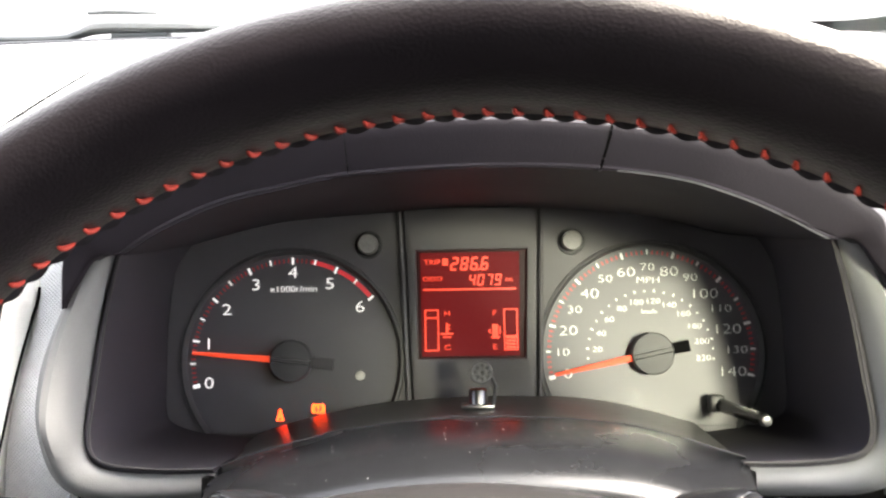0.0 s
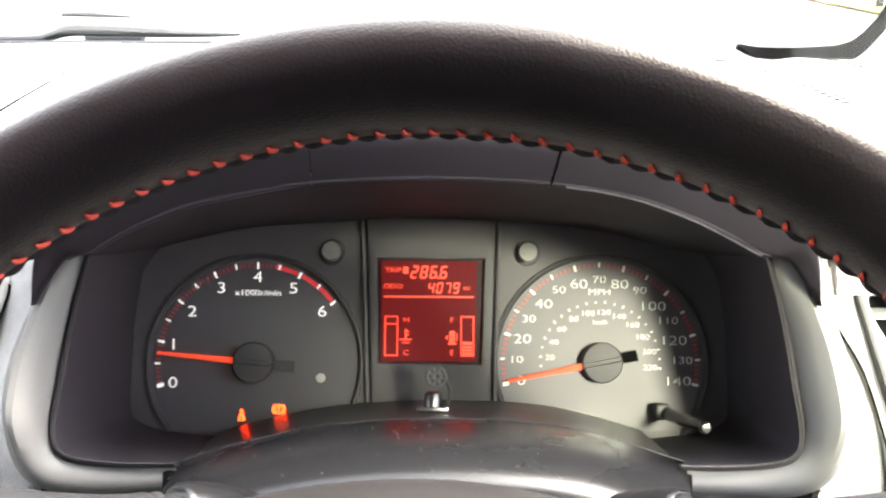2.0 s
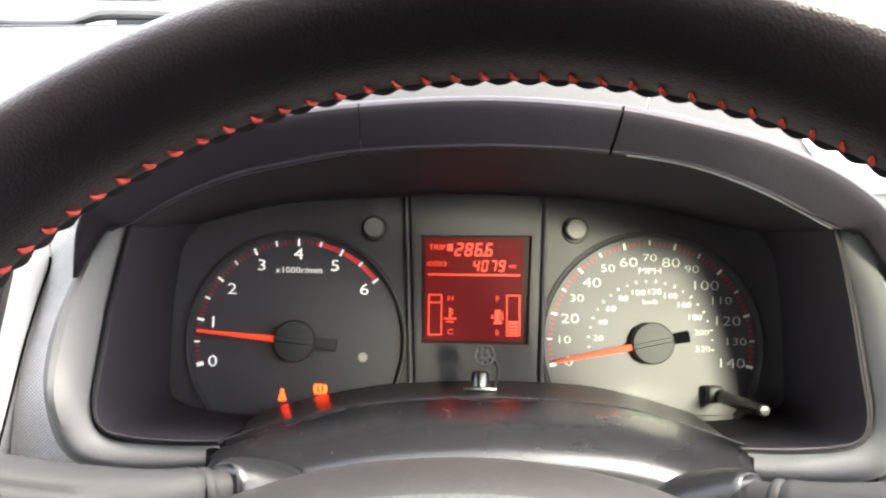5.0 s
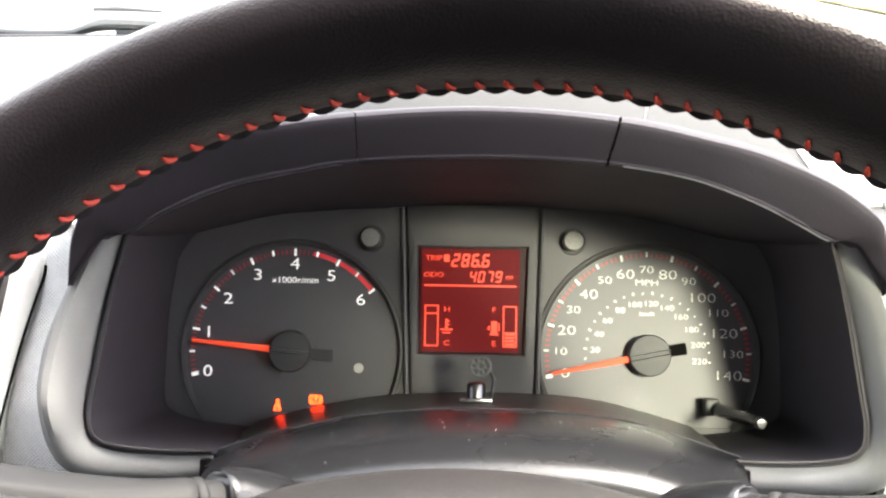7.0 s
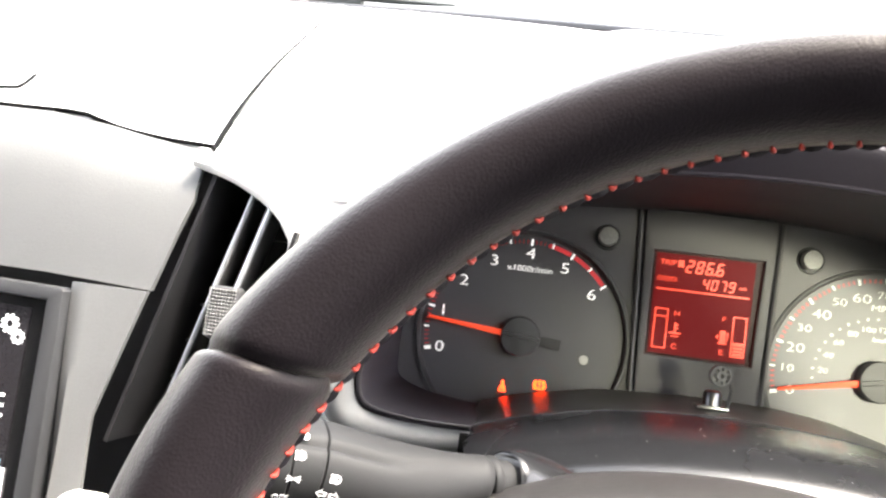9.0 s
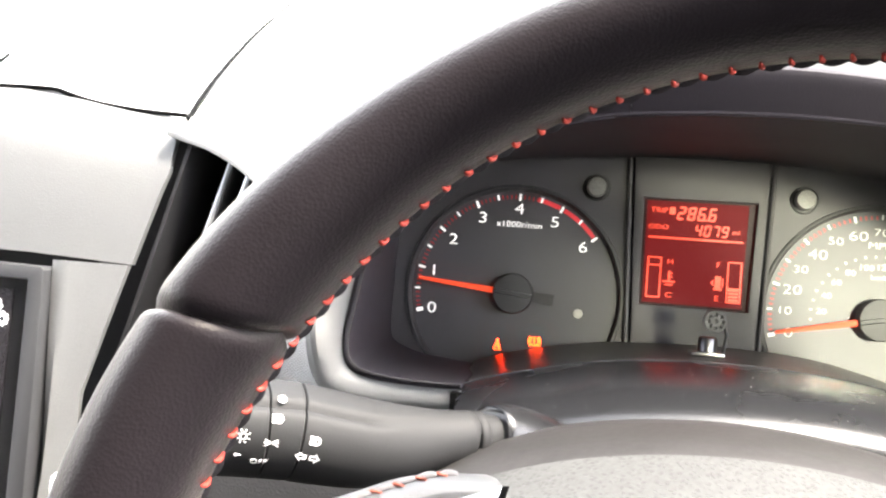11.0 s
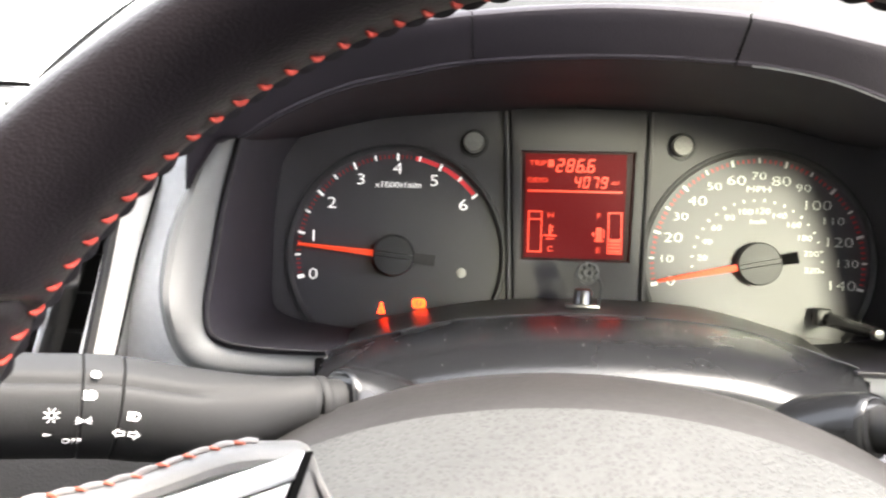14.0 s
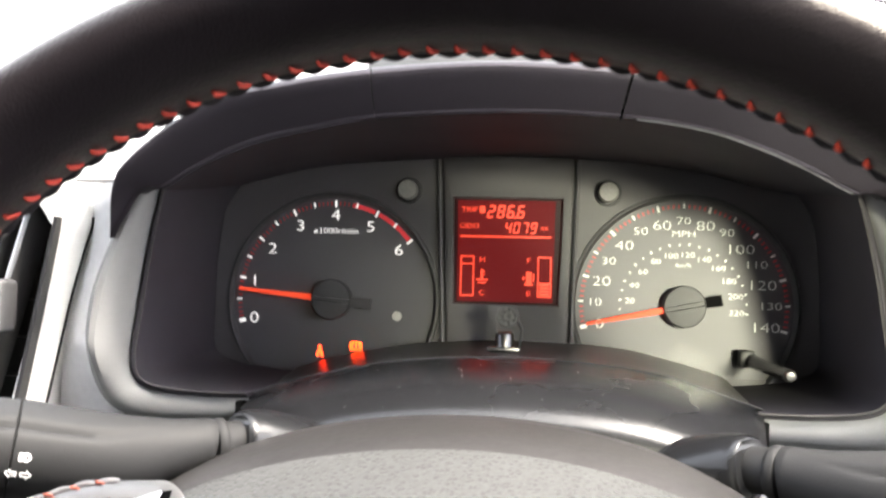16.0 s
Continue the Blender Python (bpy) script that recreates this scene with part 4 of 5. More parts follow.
def spoke(s):
    """A side spoke: leather arm with a sewn upper edge, silver inlay and a dark slot beside the pad."""
    def q(x, z, out=0.0):
        dx, dz = x + 0.080, z + 0.049
        drop = 0.0 if s < 0 else 0.035
        y = -0.274 + (0.546 * dx + 0.135 * dz) / 0.827
        return Vector((x + 0.546 * out if s < 0 else -0.002 - x - 0.546 * out, y - 0.827 * out, z - drop + 0.135 * out))
    edge = smooth_line([(-0.066, 0, -0.0640), (-0.072, 0, -0.0530), (-0.0775, 0, -0.0485), (-0.0855, 0, -0.0474), (-0.0935, 0, -0.0472), (-0.1000, 0, -0.0482), (-0.1092, 0, -0.0512), (-0.1187, 0, -0.0540), (-0.1280, 0, -0.0556), (-0.1400, 0, -0.0572), (-0.1560, 0, -0.0600)], 4)
    arm = []
    for p in edge:
        x, z = p.x, p.z
        k = 0.022 * ease((x + 0.082) / 0.014)
        arm.append([q(x, z - 0.001, -0.022 - k), q(x, z + 0.0006, -0.010 - k), q(x, z + 0.0002, -0.004 - k), q(x, z - 0.0014, -0.0004 - k), q(x, z - 0.0032, 0.0006 - k), q(x, z - 0.0052, 0.0002 - k), q(x, z - 0.0066, -0.0016 - k),
                    q(x, z - 0.012, -0.0012 - k), q(x, z - 0.05, -0.001 - k), q(x, z - 0.052, -0.02 - k)])
    part("spoke", surf(arm, False, True, True), SPOKE, steering_wheel, "leather-wrapped spoke, coloured grey for the sunlight on it")
    bead = [p for p in edge if p.x < -0.088]
    part("sewn_edge", tube([q(p.x, p.z + 0.0004 + 0.0006 * abs(math.sin(math.pi * (p.x + 0.0945) / 0.0052)), -0.0062) for p in smooth_line(bead, 4)], 0.0010, 8), PALE_THREAD, steering_wheel, "pale scalloped sewn edge")

    def slab(name, pts, mat, lab, lift):
        top = [q(x, z, lift) for x, z in pts]
        low = [q(x, z, -0.001) for x, z in pts]
        bm = bmesh.new()
        a, b = [bm.verts.new(p) for p in top], [bm.verts.new(p) for p in low]
        bm.faces.new(a), bm.faces.new(b[::-1])
        for k in range(len(a)):
            bm.faces.new((a[k], a[k - 1], b[k - 1], b[k]))
        bmesh.ops.recalc_face_normals(bm, faces=bm.faces)
        bmesh.ops.bevel(bm, geom=list(bm.edges), offset=0.0004, segments=2, affect="EDGES", profile=0.5)
        part(name, bm, mat, steering_wheel, lab)
    slab("spoke_inlay", [(-0.0806, -0.0492), (-0.0826, -0.0561), (-0.1480, -0.0748), (-0.1480, -0.0682)], SILVER, "bright satin silver spoke inlay", 0.0012)
    slab("spoke_lower_cover", [(-0.0832, -0.0569), (-0.0870, -0.0700), (-0.1480, -0.0890), (-0.1480, -0.0757)], PALE_PAD, "pale plastic lower spoke cover", 0.0008)
    slab("spoke_slot", [(-0.0782, -0.0494), (-0.0805, -0.0494), (-0.0868, -0.0700), (-0.0838, -0.0700)], SEAM, "dark slot beside the pad", 0.0003)
    for k in range(9):
        x = -0.0945 - 0.0052 * k
        z = min(edge, key=lambda p: abs(p.x - x)).z
        part("spoke_stitch", tube([q(x - 0.0011, z + 0.0005, -0.0075), q(x, z + 0.0011, -0.0055), q(x + 0.0013, z + 0.0008, -0.0030)], [0.0004, 0.0006, 0.0003], 6), SPOKE_THREAD, steering_wheel)


PALE_PAD = material("pale_pad", (0.42, 0.42, 0.41), 0.45, grain=0.2, scale=900)
# spoke leather and its sewn edge carry the sunlight in their paler colour
SPOKE = material("sunlit_spoke_leather", (0.11, 0.108, 0.106), 0.5, spec=0.35, grain=0.15, scale=1500)
PALE_THREAD = material("pale_sewn_leather", (0.16, 0.15, 0.145), 0.6, grain=0.4, scale=900)
SPOKE_THREAD = material("pale_red_thread", (0.50, 0.12, 0.07), 0.7, grain=0.4, scale=3000)
spoke(-1), spoke(1)

# ---- stalks ----
STALK = [((-0.0998, -0.1884, -0.0521), 0.0090), ((-0.1004, -0.1888, -0.0521), 0.0099), ((-0.1035, -0.1907, -0.0525), 0.0102), ((-0.108, -0.1935, -0.0531), 0.0110), ((-0.114, -0.1972, -0.0538), 0.0122), ((-0.124, -0.2034, -0.0545), 0.0144),
         ((-0.136, -0.211, -0.0538), 0.0160), ((-0.149, -0.2184, -0.0516), 0.0167)]
RING = [((-0.1568, -0.2230, -0.0500), 0.0169), ((-0.1640, -0.2272, -0.0492), 0.0169)]
KNOB = [((-0.1720, -0.2318, -0.0487), 0.0167), ((-0.185, -0.239, -0.0480), 0.0166), ((-0.197, -0.246, -0.0475), 0.0160), ((-0.202, -0.249, -0.0472), 0.0120), ((-0.2035, -0.250, -0.0472), 0.004)]


def stalk_pieces(parent, shift, flip, ring_mat):
    """The whole lever swept along one line and cut at the turn ring, with a fine groove at each cut."""
    sec = [((p[0] + shift[0], p[1], p[2] + shift[1]), r) for p, r in STALK + RING + KNOB]
    pts = smooth_line([p for p, r in sec], 6)
    rad = [v.x for v in smooth_line([(r, 0, 0) for p, r in sec], 6)]
    rows = []
    for k, p in enumerate(pts):
        d = (pts[min(k + 2, len(pts) - 1)] - pts[max(k - 2, 0)]).normalized()
        u = (Vector((0, 0, 1)) - d * d.z).normalized()
        f = u.cross(d).normalized()
        f = -f if f.y > 0 else f
        row = []
        fade = ease((abs(p.x) - 0.112) / 0.025)
        for j in range(72):
            a = radians(5 * j)
            deg = (5 * j + 180) % 360 - 180
            # a crease along the upper front, with a flatter back above it
            dent = 0.075 * math.exp(-((deg - 36 - 14 * (1 - fade)) / 5.0) ** 2) + 0.05 * math.exp(-((deg - 70) / 26.0) ** 2)
            v = p + (f * math.cos(a) + u * math.sin(a)) * (rad[k] * (1 - dent * fade))
            row.append((flip * v.x, v.y, v.z))
        rows.append(row)

    def inset(row, by):
        mid = sum((Vector(q) for q in row), Vector()) / len(row)
        return [mid + (Vector(q) - mid) * by for q in row]
    cuts = [min(range(len(pts)), key=lambda k: abs(pts[k].x - shift[0] - x)) for x in (-0.1566, -0.1662)]
    out = []
    for name, lo, hi, mat in (("arm", 0, cuts[0], STALKSKIN), ("turn_ring", cuts[0], cuts[1], ring_mat), ("end_knob", cuts[1], len(rows) - 1, STALKSKIN)):
        piece = [list(r) for r in rows[lo:hi + 1]]
        for end, on in ((0, lo > 0), (-1, hi < len(rows) - 1)):
            if on:
                near = [Vector(q).lerp(Vector(w), 0.3) for q, w in zip(piece[end], piece[1 if end == 0 else -2])]
                piece[end:end + 1 if end == 0 else None] = [inset(piece[0], 0.95), near] if end == 0 else [near, inset(piece[-1], 0.95)]
        out.append(part(name, surf(piece, False, True, True), mat, parent))
    return out


light_stalk = thing("light_stalk", (-0.088, -0.18, -0.055), "dark grey light switch stalk with white symbols", "control stalk")
stalk_pieces(light_stalk, (0, 0), 1, STALKSKIN)


def stalk_root(parent, out, dz, flip):
    """Shaft from the cowl and the rounded ring before the shoulder of the arm."""
    part("shaft", tube([(flip * (0.0840 + out), -0.1732, -0.0530 + dz), (flip * (0.0970 + out), -0.1862, -0.0521 + dz)], [0.0083, 0.0083], 28), STALKSKIN, parent)
    prof = [(0.0, 0.0080), (0.0001, 0.0088), (0.0006, 0.0095), (0.0014, 0.0097), (0.0026, 0.0096), (0.0032, 0.0092), (0.0035, 0.0080)]
    part("collar", tube([(flip * (0.0956 + out + t), -0.1852 - 0.75 * t, -0.0521 + dz) for t, r in prof], [r for t, r in prof], 32), STALKSKIN, parent, "rounded ring at the root")


stalk_root(light_stalk, 0.0, 0.0, -1)


def on_stalk(x, z):
    """Place and axes on the stalk's skin where it shows at the given x and height."""
    sec = STALK + RING + KNOB
    ax = x - 0.0075
    for (p, r), (q, s) in zip(sec, sec[1:]):
        if q[0] <= ax <= p[0]:
            t = (ax - p[0]) / ((q[0] - p[0]) or 1)
            c, rr = Vector(p).lerp(Vector(q), t), r + (s - r) * t
            d = (Vector(p) - Vector(q)).normalized()
            break
    u = (Vector((0, 0, 1)) - d * d.z).normalized()
    f = u.cross(d).normalized()
    if f.y > 0:
        f = -f
    turn = math.asin(max(-0.95, min(0.95, (z - c.z) / rr)))
    n = f * math.cos(turn) + u * math.sin(turn)
    v = u * math.cos(turn) - f * math.sin(turn)
    return c + n * (rr + 0.0003), d, v, n


def decal(bm, x, z, name, big=1.3):
    """Move flat marks drawn about (0, 0) onto the stalk."""
    p, d, v, n = on_stalk(x, z)
    for w in bm.verts:
        w.co = p + d * (w.co.x * big) + v * (w.co.z * big) - n * w.co.y
    part(name, bm, WHITE_INK, light_stalk)


def beam(w):
    """Headlamp symbol: a D with beams to its left."""
    d = plate(ring(0.0002, 0, 0.0017 * w, 14, -90, 90) + [(-0.0006 * w, 0.0017 * w), (-0.0006 * w, -0.0017 * w)], [ring(0.0002, 0, 0.0010 * w, 10, -90, 90) + [(0.0, 0.0010 * w), (0.0, -0.0010 * w)]], 0, 0.0002)
    return joined([d] + [plate(rect(-0.0026 * w, (k - 1.5) * 0.0009 * w - 0.00022, -0.0009 * w, (k - 1.5) * 0.0009 * w + 0.00022), [], 0, 0.0002) for k in range(4)])


def sun_mark():
    rays = [tick(0, 0, 45 * k + 22.5, 0.0019, 0.0028, 0.0004, 0) for k in range(8)]
    return joined(rays + [arc_band(0, 0, 0.0010, 0.0014, 0, 359.9, 0, n=16)])


def arrows():
    out = []
    for s in (-1, 1):
        o = [(s * 0.0042, 0), (s * 0.0024, 0.0017), (s * 0.0024, 0.0008), (s * 0.0005, 0.0008), (s * 0.0005, -0.0008), (s * 0.0024, -0.0008), (s * 0.0024, -0.0017)]
        i = [(s * 0.0035, 0), (s * 0.0028, 0.0008), (s * 0.0028, 0.00045), (s * 0.0009, 0.00045), (s * 0.0009, -0.00045), (s * 0.0028, -0.00045), (s * 0.0028, -0.0008)]
        out.append(plate(o, [i], 0, 0.0002))
    return joined(out)


def side_lights():
    return joined([tick(s * 0.0002, 0, (0 if s > 0 else 180) + k, 0.0009, 0.0030, 0.00036, 0) for s in (-1, 1) for k in (-27, 0, 27)]
                  + [arc_band(s * 0.0002, 0, 0.0003, 0.0007, (0 if s > 0 else 180) - 70, (0 if s > 0 else 180) + 70, 0, n=6) for s in (-1, 1)])


decal(beam(1.0), -0.1567, -0.0434, "headlamp_symbol", 0.86), decal(sun_mark(), -0.1658, -0.0488, "lamp_symbol", 0.84), decal(side_lights(), -0.1580, -0.0509, "side_light_symbol", 0.76)
decal(beam(0.9), -0.1456, -0.0504, "main_beam_symbol", 0.95), decal(arrows(), -0.1467, -0.0559, "indicator_symbol", 1.0)
decal(text("OFF", 0, 0, 0.0026, 0, 1.25, thin=0.01), -0.1606, -0.0572, "lettering", 1.0), decal(plate([(-0.0012, 0.0005), (0.0012, 0), (-0.0012, -0.0005)], [], 0, 0.0002), -0.1665, -0.0549, "pointer_mark", 1.0)
decal(plate(ring(0, 0, 0.0014, 12), [], 0, 0.0002), -0.1562, -0.0376, "ring_mark", 1.0)

wiper_stalk = thing("wiper_stalk", (0.10, -0.18, -0.055), "dark grey wiper switch stalk beside the wheel", "control stalk")
stalk_pieces(wiper_stalk, (-0.0080, -0.0010), -1, PLASTIC_MID)
stalk_root(wiper_stalk, 0.0079, -0.0010, 1)

# clear lens over the dials, leaning out at its top
lens = part("lens", surf([[(x, -0.0270 - 0.1405 * (z + 0.04), z) for z in (-0.040, 0.0, 0.040, 0.078)] for x in (-0.160, -0.08, 0.0, 0.08, 0.160)]), LENS_GLASS, cluster, "clear plastic lens")
lens.visible_shadow = False

# ---- dash front: textured panels, pale trims and vents on both sides ----
def strip(name, rows, mat, label, category, thick=0.004):
    return single(name, shell(smooth_rows(rows), thick), mat, label, category)


def smooth_rows(rows, n=5):
    cols = [smooth_line([r[k] for r in rows], n) for k in range(len(rows[0]))]
    return [list(r) for r in zip(*cols)]


for s in (-1, 1):
    def q(x, y, z):
        return (s * (x - (0.011 * ease((x - 0.183) / 0.02) * ease((z + 0.02) / 0.06) if s > 0 else 0)) + (0.003 if s > 0 else 0), y, z)
    textured = thing("textured_panel", q(0.19, -0.10, -0.06), "grey dash panel with a fine embossed weave", "dash panel", group="panels beside the dials")
    part("panel_skin", shell(smooth_rows(([[q(0.163, -0.066, 0.100), q(0.180, -0.062, 0.098), q(0.197, -0.056, 0.092)]] if s < 0 else []) + [[q(0.166, -0.086, 0.082), q(0.182, -0.082, 0.079), q(0.197, -0.078, 0.073)], [q(0.172, -0.112, 0.050), q(0.188, -0.106, 0.048), q(0.199, -0.100, 0.0455)],
                             [q(0.180, -0.112, 0.015), q(0.192, -0.106, 0.015), q(0.2018, -0.100, 0.0145)], [q(0.183, -0.112, -0.025), q(0.196, -0.106, -0.025), q(0.2085, -0.100, -0.025)],
                             [q(0.178, -0.101, -0.060), q(0.196, -0.097, -0.060), q(0.2145, -0.091, -0.060)]]), 0.004), KNURL, textured)
    band = smooth_line([q(0.2300, -0.102, -0.075), q(0.2225, -0.103, -0.045), q(0.2125, -0.104, 0.000), q(0.2060, -0.105, 0.025), q(0.2050, -0.106, 0.0385), q(0.2120, -0.107, 0.0490),
                        q(0.2250, -0.110, 0.0565), q(0.2400, -0.113, 0.0625), q(0.2520, -0.1145, 0.0650), q(0.2640, -0.1150, 0.0665)], 6)
    half = [v.x for v in smooth_line([(w, 0, 0) for w in (0.0088, 0.0086, 0.0082, 0.0086, 0.0112, 0.0105, 0.0075, 0.0055, 0.0040, 0.0024)], 6)]
    rows, gap = [], []
    for k, p in enumerate(band):
        d = (band[min(k + 1, len(band) - 1)] - band[max(k - 1, 0)]).normalized()
        n = Vector((d.z, 0, -d.x)) * s
        w = half[k]
        if k == 0:
            inner = 1 if abs((p + n).x) < abs((p - n).x) else -1
        gap.append(p + n * inner * (w + 0.0006) + Vector((0, -0.0004, 0)))
        rows.append([p - n * w + Vector((0, 0.020, 0)), p - n * w, p - n * (w - 0.0012) + Vector((0, -0.0012, 0)), p + Vector((0, -0.0022, 0)), p + n * (w - 0.0012) + Vector((0, -0.0012, 0)), p + n * w, p + n * w + Vector((0, 0.020, 0))])
    part("panel_seam", tube(gap[:24], 0.0006, 6), SEAM, textured, "thin dark joint beside the trim")
    single("vent_trim", shell(rows, 0.0015), TRIM, "pale satin trim curving over the air vent", "trim", group="vent trims")


def vent(s, tab):
    def q(x, y, z):
        return (s * x - (0.010 * ease((z + 0.02) / 0.06) if s > 0 else 0), y, z)
    v = thing("air_vent", q(0.25, -0.09, -0.06), "black air vent with slim grey blades" + (" and a knurled slider" if tab else ""), "air vent", group="dash air vents")
    back = [[q(0.200, -0.045, 0.065), q(0.262, -0.045, 0.068)], [q(0.225, -0.045, -0.075), q(0.296, -0.045, -0.075)]]
    part("back", shell(back, 0.002), BLACK, v)
    for a, b in (((0.2545, 0.062), (0.291, -0.075)), ((0.2100, 0.038), (0.231, -0.075))):
        part("side_wall", shell([[q(a[0], -0.112, a[1]), q(a[0], -0.045, a[1])], [q(b[0], -0.112, b[1]), q(b[0], -0.045, b[1])]], 0.002), BLACK, v)
    if tab:
        for x, top in ((0.2300, 0.052), (0.2412, 0.058)):
            part("blade", shell([[q(x + 0.28 * (0.036 - z), -0.102, z), q(x + 0.28 * (0.036 - z) + 0.002, -0.078, z)] for z in (top, 0.02, -0.02, -0.075)], 0.0014), BLADE, v)
            part("blade_edge", tube([q(x + 0.28 * (0.036 - z), -0.1028, z) for z in (top, 0.02, -0.02, -0.075)], 0.0013, 8), SILVER, v, "bright silver front edge of the blade")
        for z in (0.035, 0.015, -0.005, -0.025, -0.045):
            part("cross_blade", box(q(0.212, -0.068, z) if s > 0 else q(0.284, -0.068, z), q(0.284, -0.052, z + 0.0015) if s > 0 else q(0.212, -0.052, z + 0.0015)), BLACK, v)
        t = part("slider", box((-0.2475, -0.1140, -0.0190), (-0.2330, -0.1000, 0.0075), 0.003, 3), PLASTIC, v, "dark vent slider with pale knurling")
        studs = [box((-0.2474 + j * 0.0016, -0.1149, -0.0172 + i * 0.0017), (-0.2463 + j * 0.0016, -0.1136, -0.0161 + i * 0.0017), 0.0003, 1) for i in range(14) for j in range(9)]
        part("knurled_grip", joined(studs), PLASTIC_MID, t, "pale knurled grip")
    else:
        for k in range(7):
            z = 0.042 - 0.0155 * k
            part("blade", shell([[q(0.212 + 0.001 * k, -0.103, z), q(0.212 + 0.001 * k, -0.085, z + 0.004)], [q(0.285, -0.103, z), q(0.285, -0.085, z + 0.004)]], 0.002), TRIM, v)


vent(-1, True), vent(1, False)

LOWER = material("lower_dash_plastic", (0.013, 0.013, 0.014), 0.65, spec=0.3, grain=0.25, scale=900, kind="cells")
# lower dash below the stalks
single("lower_dash_panel", shell([[(-0.268, -0.116, -0.068), (-0.02, -0.116, -0.068), (0.02, -0.116, -0.068), (0.36, -0.116, -0.068)], [(-0.268, -0.125, -0.11), (-0.02, -0.125, -0.11), (0.02, -0.125, -0.11), (0.36, -0.125, -0.11)],
                                  [(-0.268, -0.12, -0.40), (-0.02, -0.12, -0.40), (0.02, -0.12, -0.40), (0.36, -0.12, -0.40)]], 0.004), LOWER, "dark grey embossed lower dash panel", "dash panel")

# ---- centre console with the screen ----
roll = [(-0.0588, 0.1085), (-0.066, 0.1065), (-0.076, 0.0985), (-0.087, 0.084), (-0.105, 0.0468), (-0.126, 0.0), (-0.147, -0.05), (-0.19, -0.15), (-0.23, -0.30)]
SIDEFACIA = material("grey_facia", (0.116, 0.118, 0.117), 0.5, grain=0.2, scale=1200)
console = thing("centre_console", level(-0.6, -0.2, -0.4), "pale grey centre dash facia round the screen", "centre console")


def facia(name):
    """The rolled front below the dash top, ending at the slanted vent."""
    pts = smooth_line([(0, y, z) for y, z in roll], 4)
    rows = []
    for p in pts:
        g = level(0, p.y, p.z)
        if g.z < -0.003:
            break
        x0 = -0.2590 - 0.30 * max(0.0, 0.060 - g.z) if p.y < -0.082 else -0.2630
        row = []
        for k in range(17):
            x = x0 + (-1.15 - x0) * (k / 16) ** 2
            lift = middle_rise(x) * max(0.0, min(1.0, (p.z - 0.02) / 0.09))
            q = level(0, p.y, p.z + lift)
            row.append((x, q.y, q.z))
        rows.append(row)
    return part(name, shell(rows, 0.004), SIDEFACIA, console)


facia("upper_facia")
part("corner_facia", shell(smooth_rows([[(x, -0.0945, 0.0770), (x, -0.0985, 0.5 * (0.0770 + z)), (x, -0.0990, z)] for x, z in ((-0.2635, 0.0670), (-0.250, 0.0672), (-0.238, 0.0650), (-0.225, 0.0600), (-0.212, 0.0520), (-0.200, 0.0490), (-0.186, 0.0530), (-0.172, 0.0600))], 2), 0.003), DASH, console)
SCR = -0.1215
rows = []
for p in smooth_line([(0, y, z) for y, z in roll], 4):
    g = level(0, p.y, p.z)
    if g.z < 0.003:
        x0 = max(-0.2590 - 0.30 * (0.060 - g.z), -0.2965)
        rows.append([(x0, g.y, g.z), (0.5 * (x0 - 0.3063), g.y - 0.001, g.z), (-0.3063, g.y - 0.0015, g.z), (-0.3085, g.y - 0.0020, g.z), (-0.3125 - 0.03 * g.z, g.y - 0.0006, g.z), (-0.3138 - 0.03 * g.z, g.y + 0.006, g.z)])
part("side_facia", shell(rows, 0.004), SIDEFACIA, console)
SCREEN_FRAME = material("screen_frame", (0.032, 0.033, 0.035), 0.4, spec=0.4, grain=0.15, scale=1500)
screen = thing("touch_screen", (-0.42, -0.12, -0.13), "dash touch screen in a grey frame showing white icons", "screen")
part("frame", plate([(-0.62, -0.130), (-0.3160, -0.130), (-0.3158, -0.0052), (-0.3176, -0.0035), (-0.62, 0.003)], [[(-0.61, -0.122), (-0.3258, -0.122), (-0.3246, -0.0105), (-0.61, -0.003)]], SCR - 0.004, 0.012, 0.002), SCREEN_FRAME, screen)
part("bezel", plate([(-0.612, -0.124), (-0.3248, -0.124), (-0.3236, -0.0095), (-0.612, -0.002)], [], SCR + 0.002, 0.004), GLOSS, screen, "glossy black screen border")
part("display", plate([(-0.60, -0.118), (-0.3363, -0.118), (-0.3342, -0.0155), (-0.60, -0.008)], [], SCR + 0.0012, 0.0006), SCREEN, screen, "dim lit display")


def gear(x, z, r):
    pts = []
    for k in range(9):
        for da, rr in ((-14, 0.78), (-9, 1.0), (9, 1.0), (14, 0.78)):
            a = radians(40 * k + da)
            pts.append((x + r * rr * math.cos(a), z + r * rr * math.sin(a)))
    return plate(pts, [ring(x, z, r * 0.38, 12)], SCR + 0.0009, 0.0002)


part("settings_icon", joined([gear(-0.3440, -0.0245, 0.0050), gear(-0.3388, -0.0305, 0.0037)]), SCREEN_LIGHT, screen)
part("list_icon", joined([plate(rect(-0.3498, -0.0600 - k * 0.0050, -0.3408, -0.0585 - k * 0.0050), [], SCR + 0.0009, 0.0002) for k in range(3)]), SCREEN_LIGHT, screen)
part("tray_icon", plate(rect(-0.3498, -0.112, -0.3348, -0.094), [rect(-0.3483, -0.1105, -0.3363, -0.0955)], SCR + 0.0009, 0.0002), SCREEN_LIGHT, screen)
part("blue_glow", plate(rect(-0.3678, -0.114, -0.3378, -0.090), [], SCR + 0.0010, 0.0002), SCREEN_BLUE, screen)
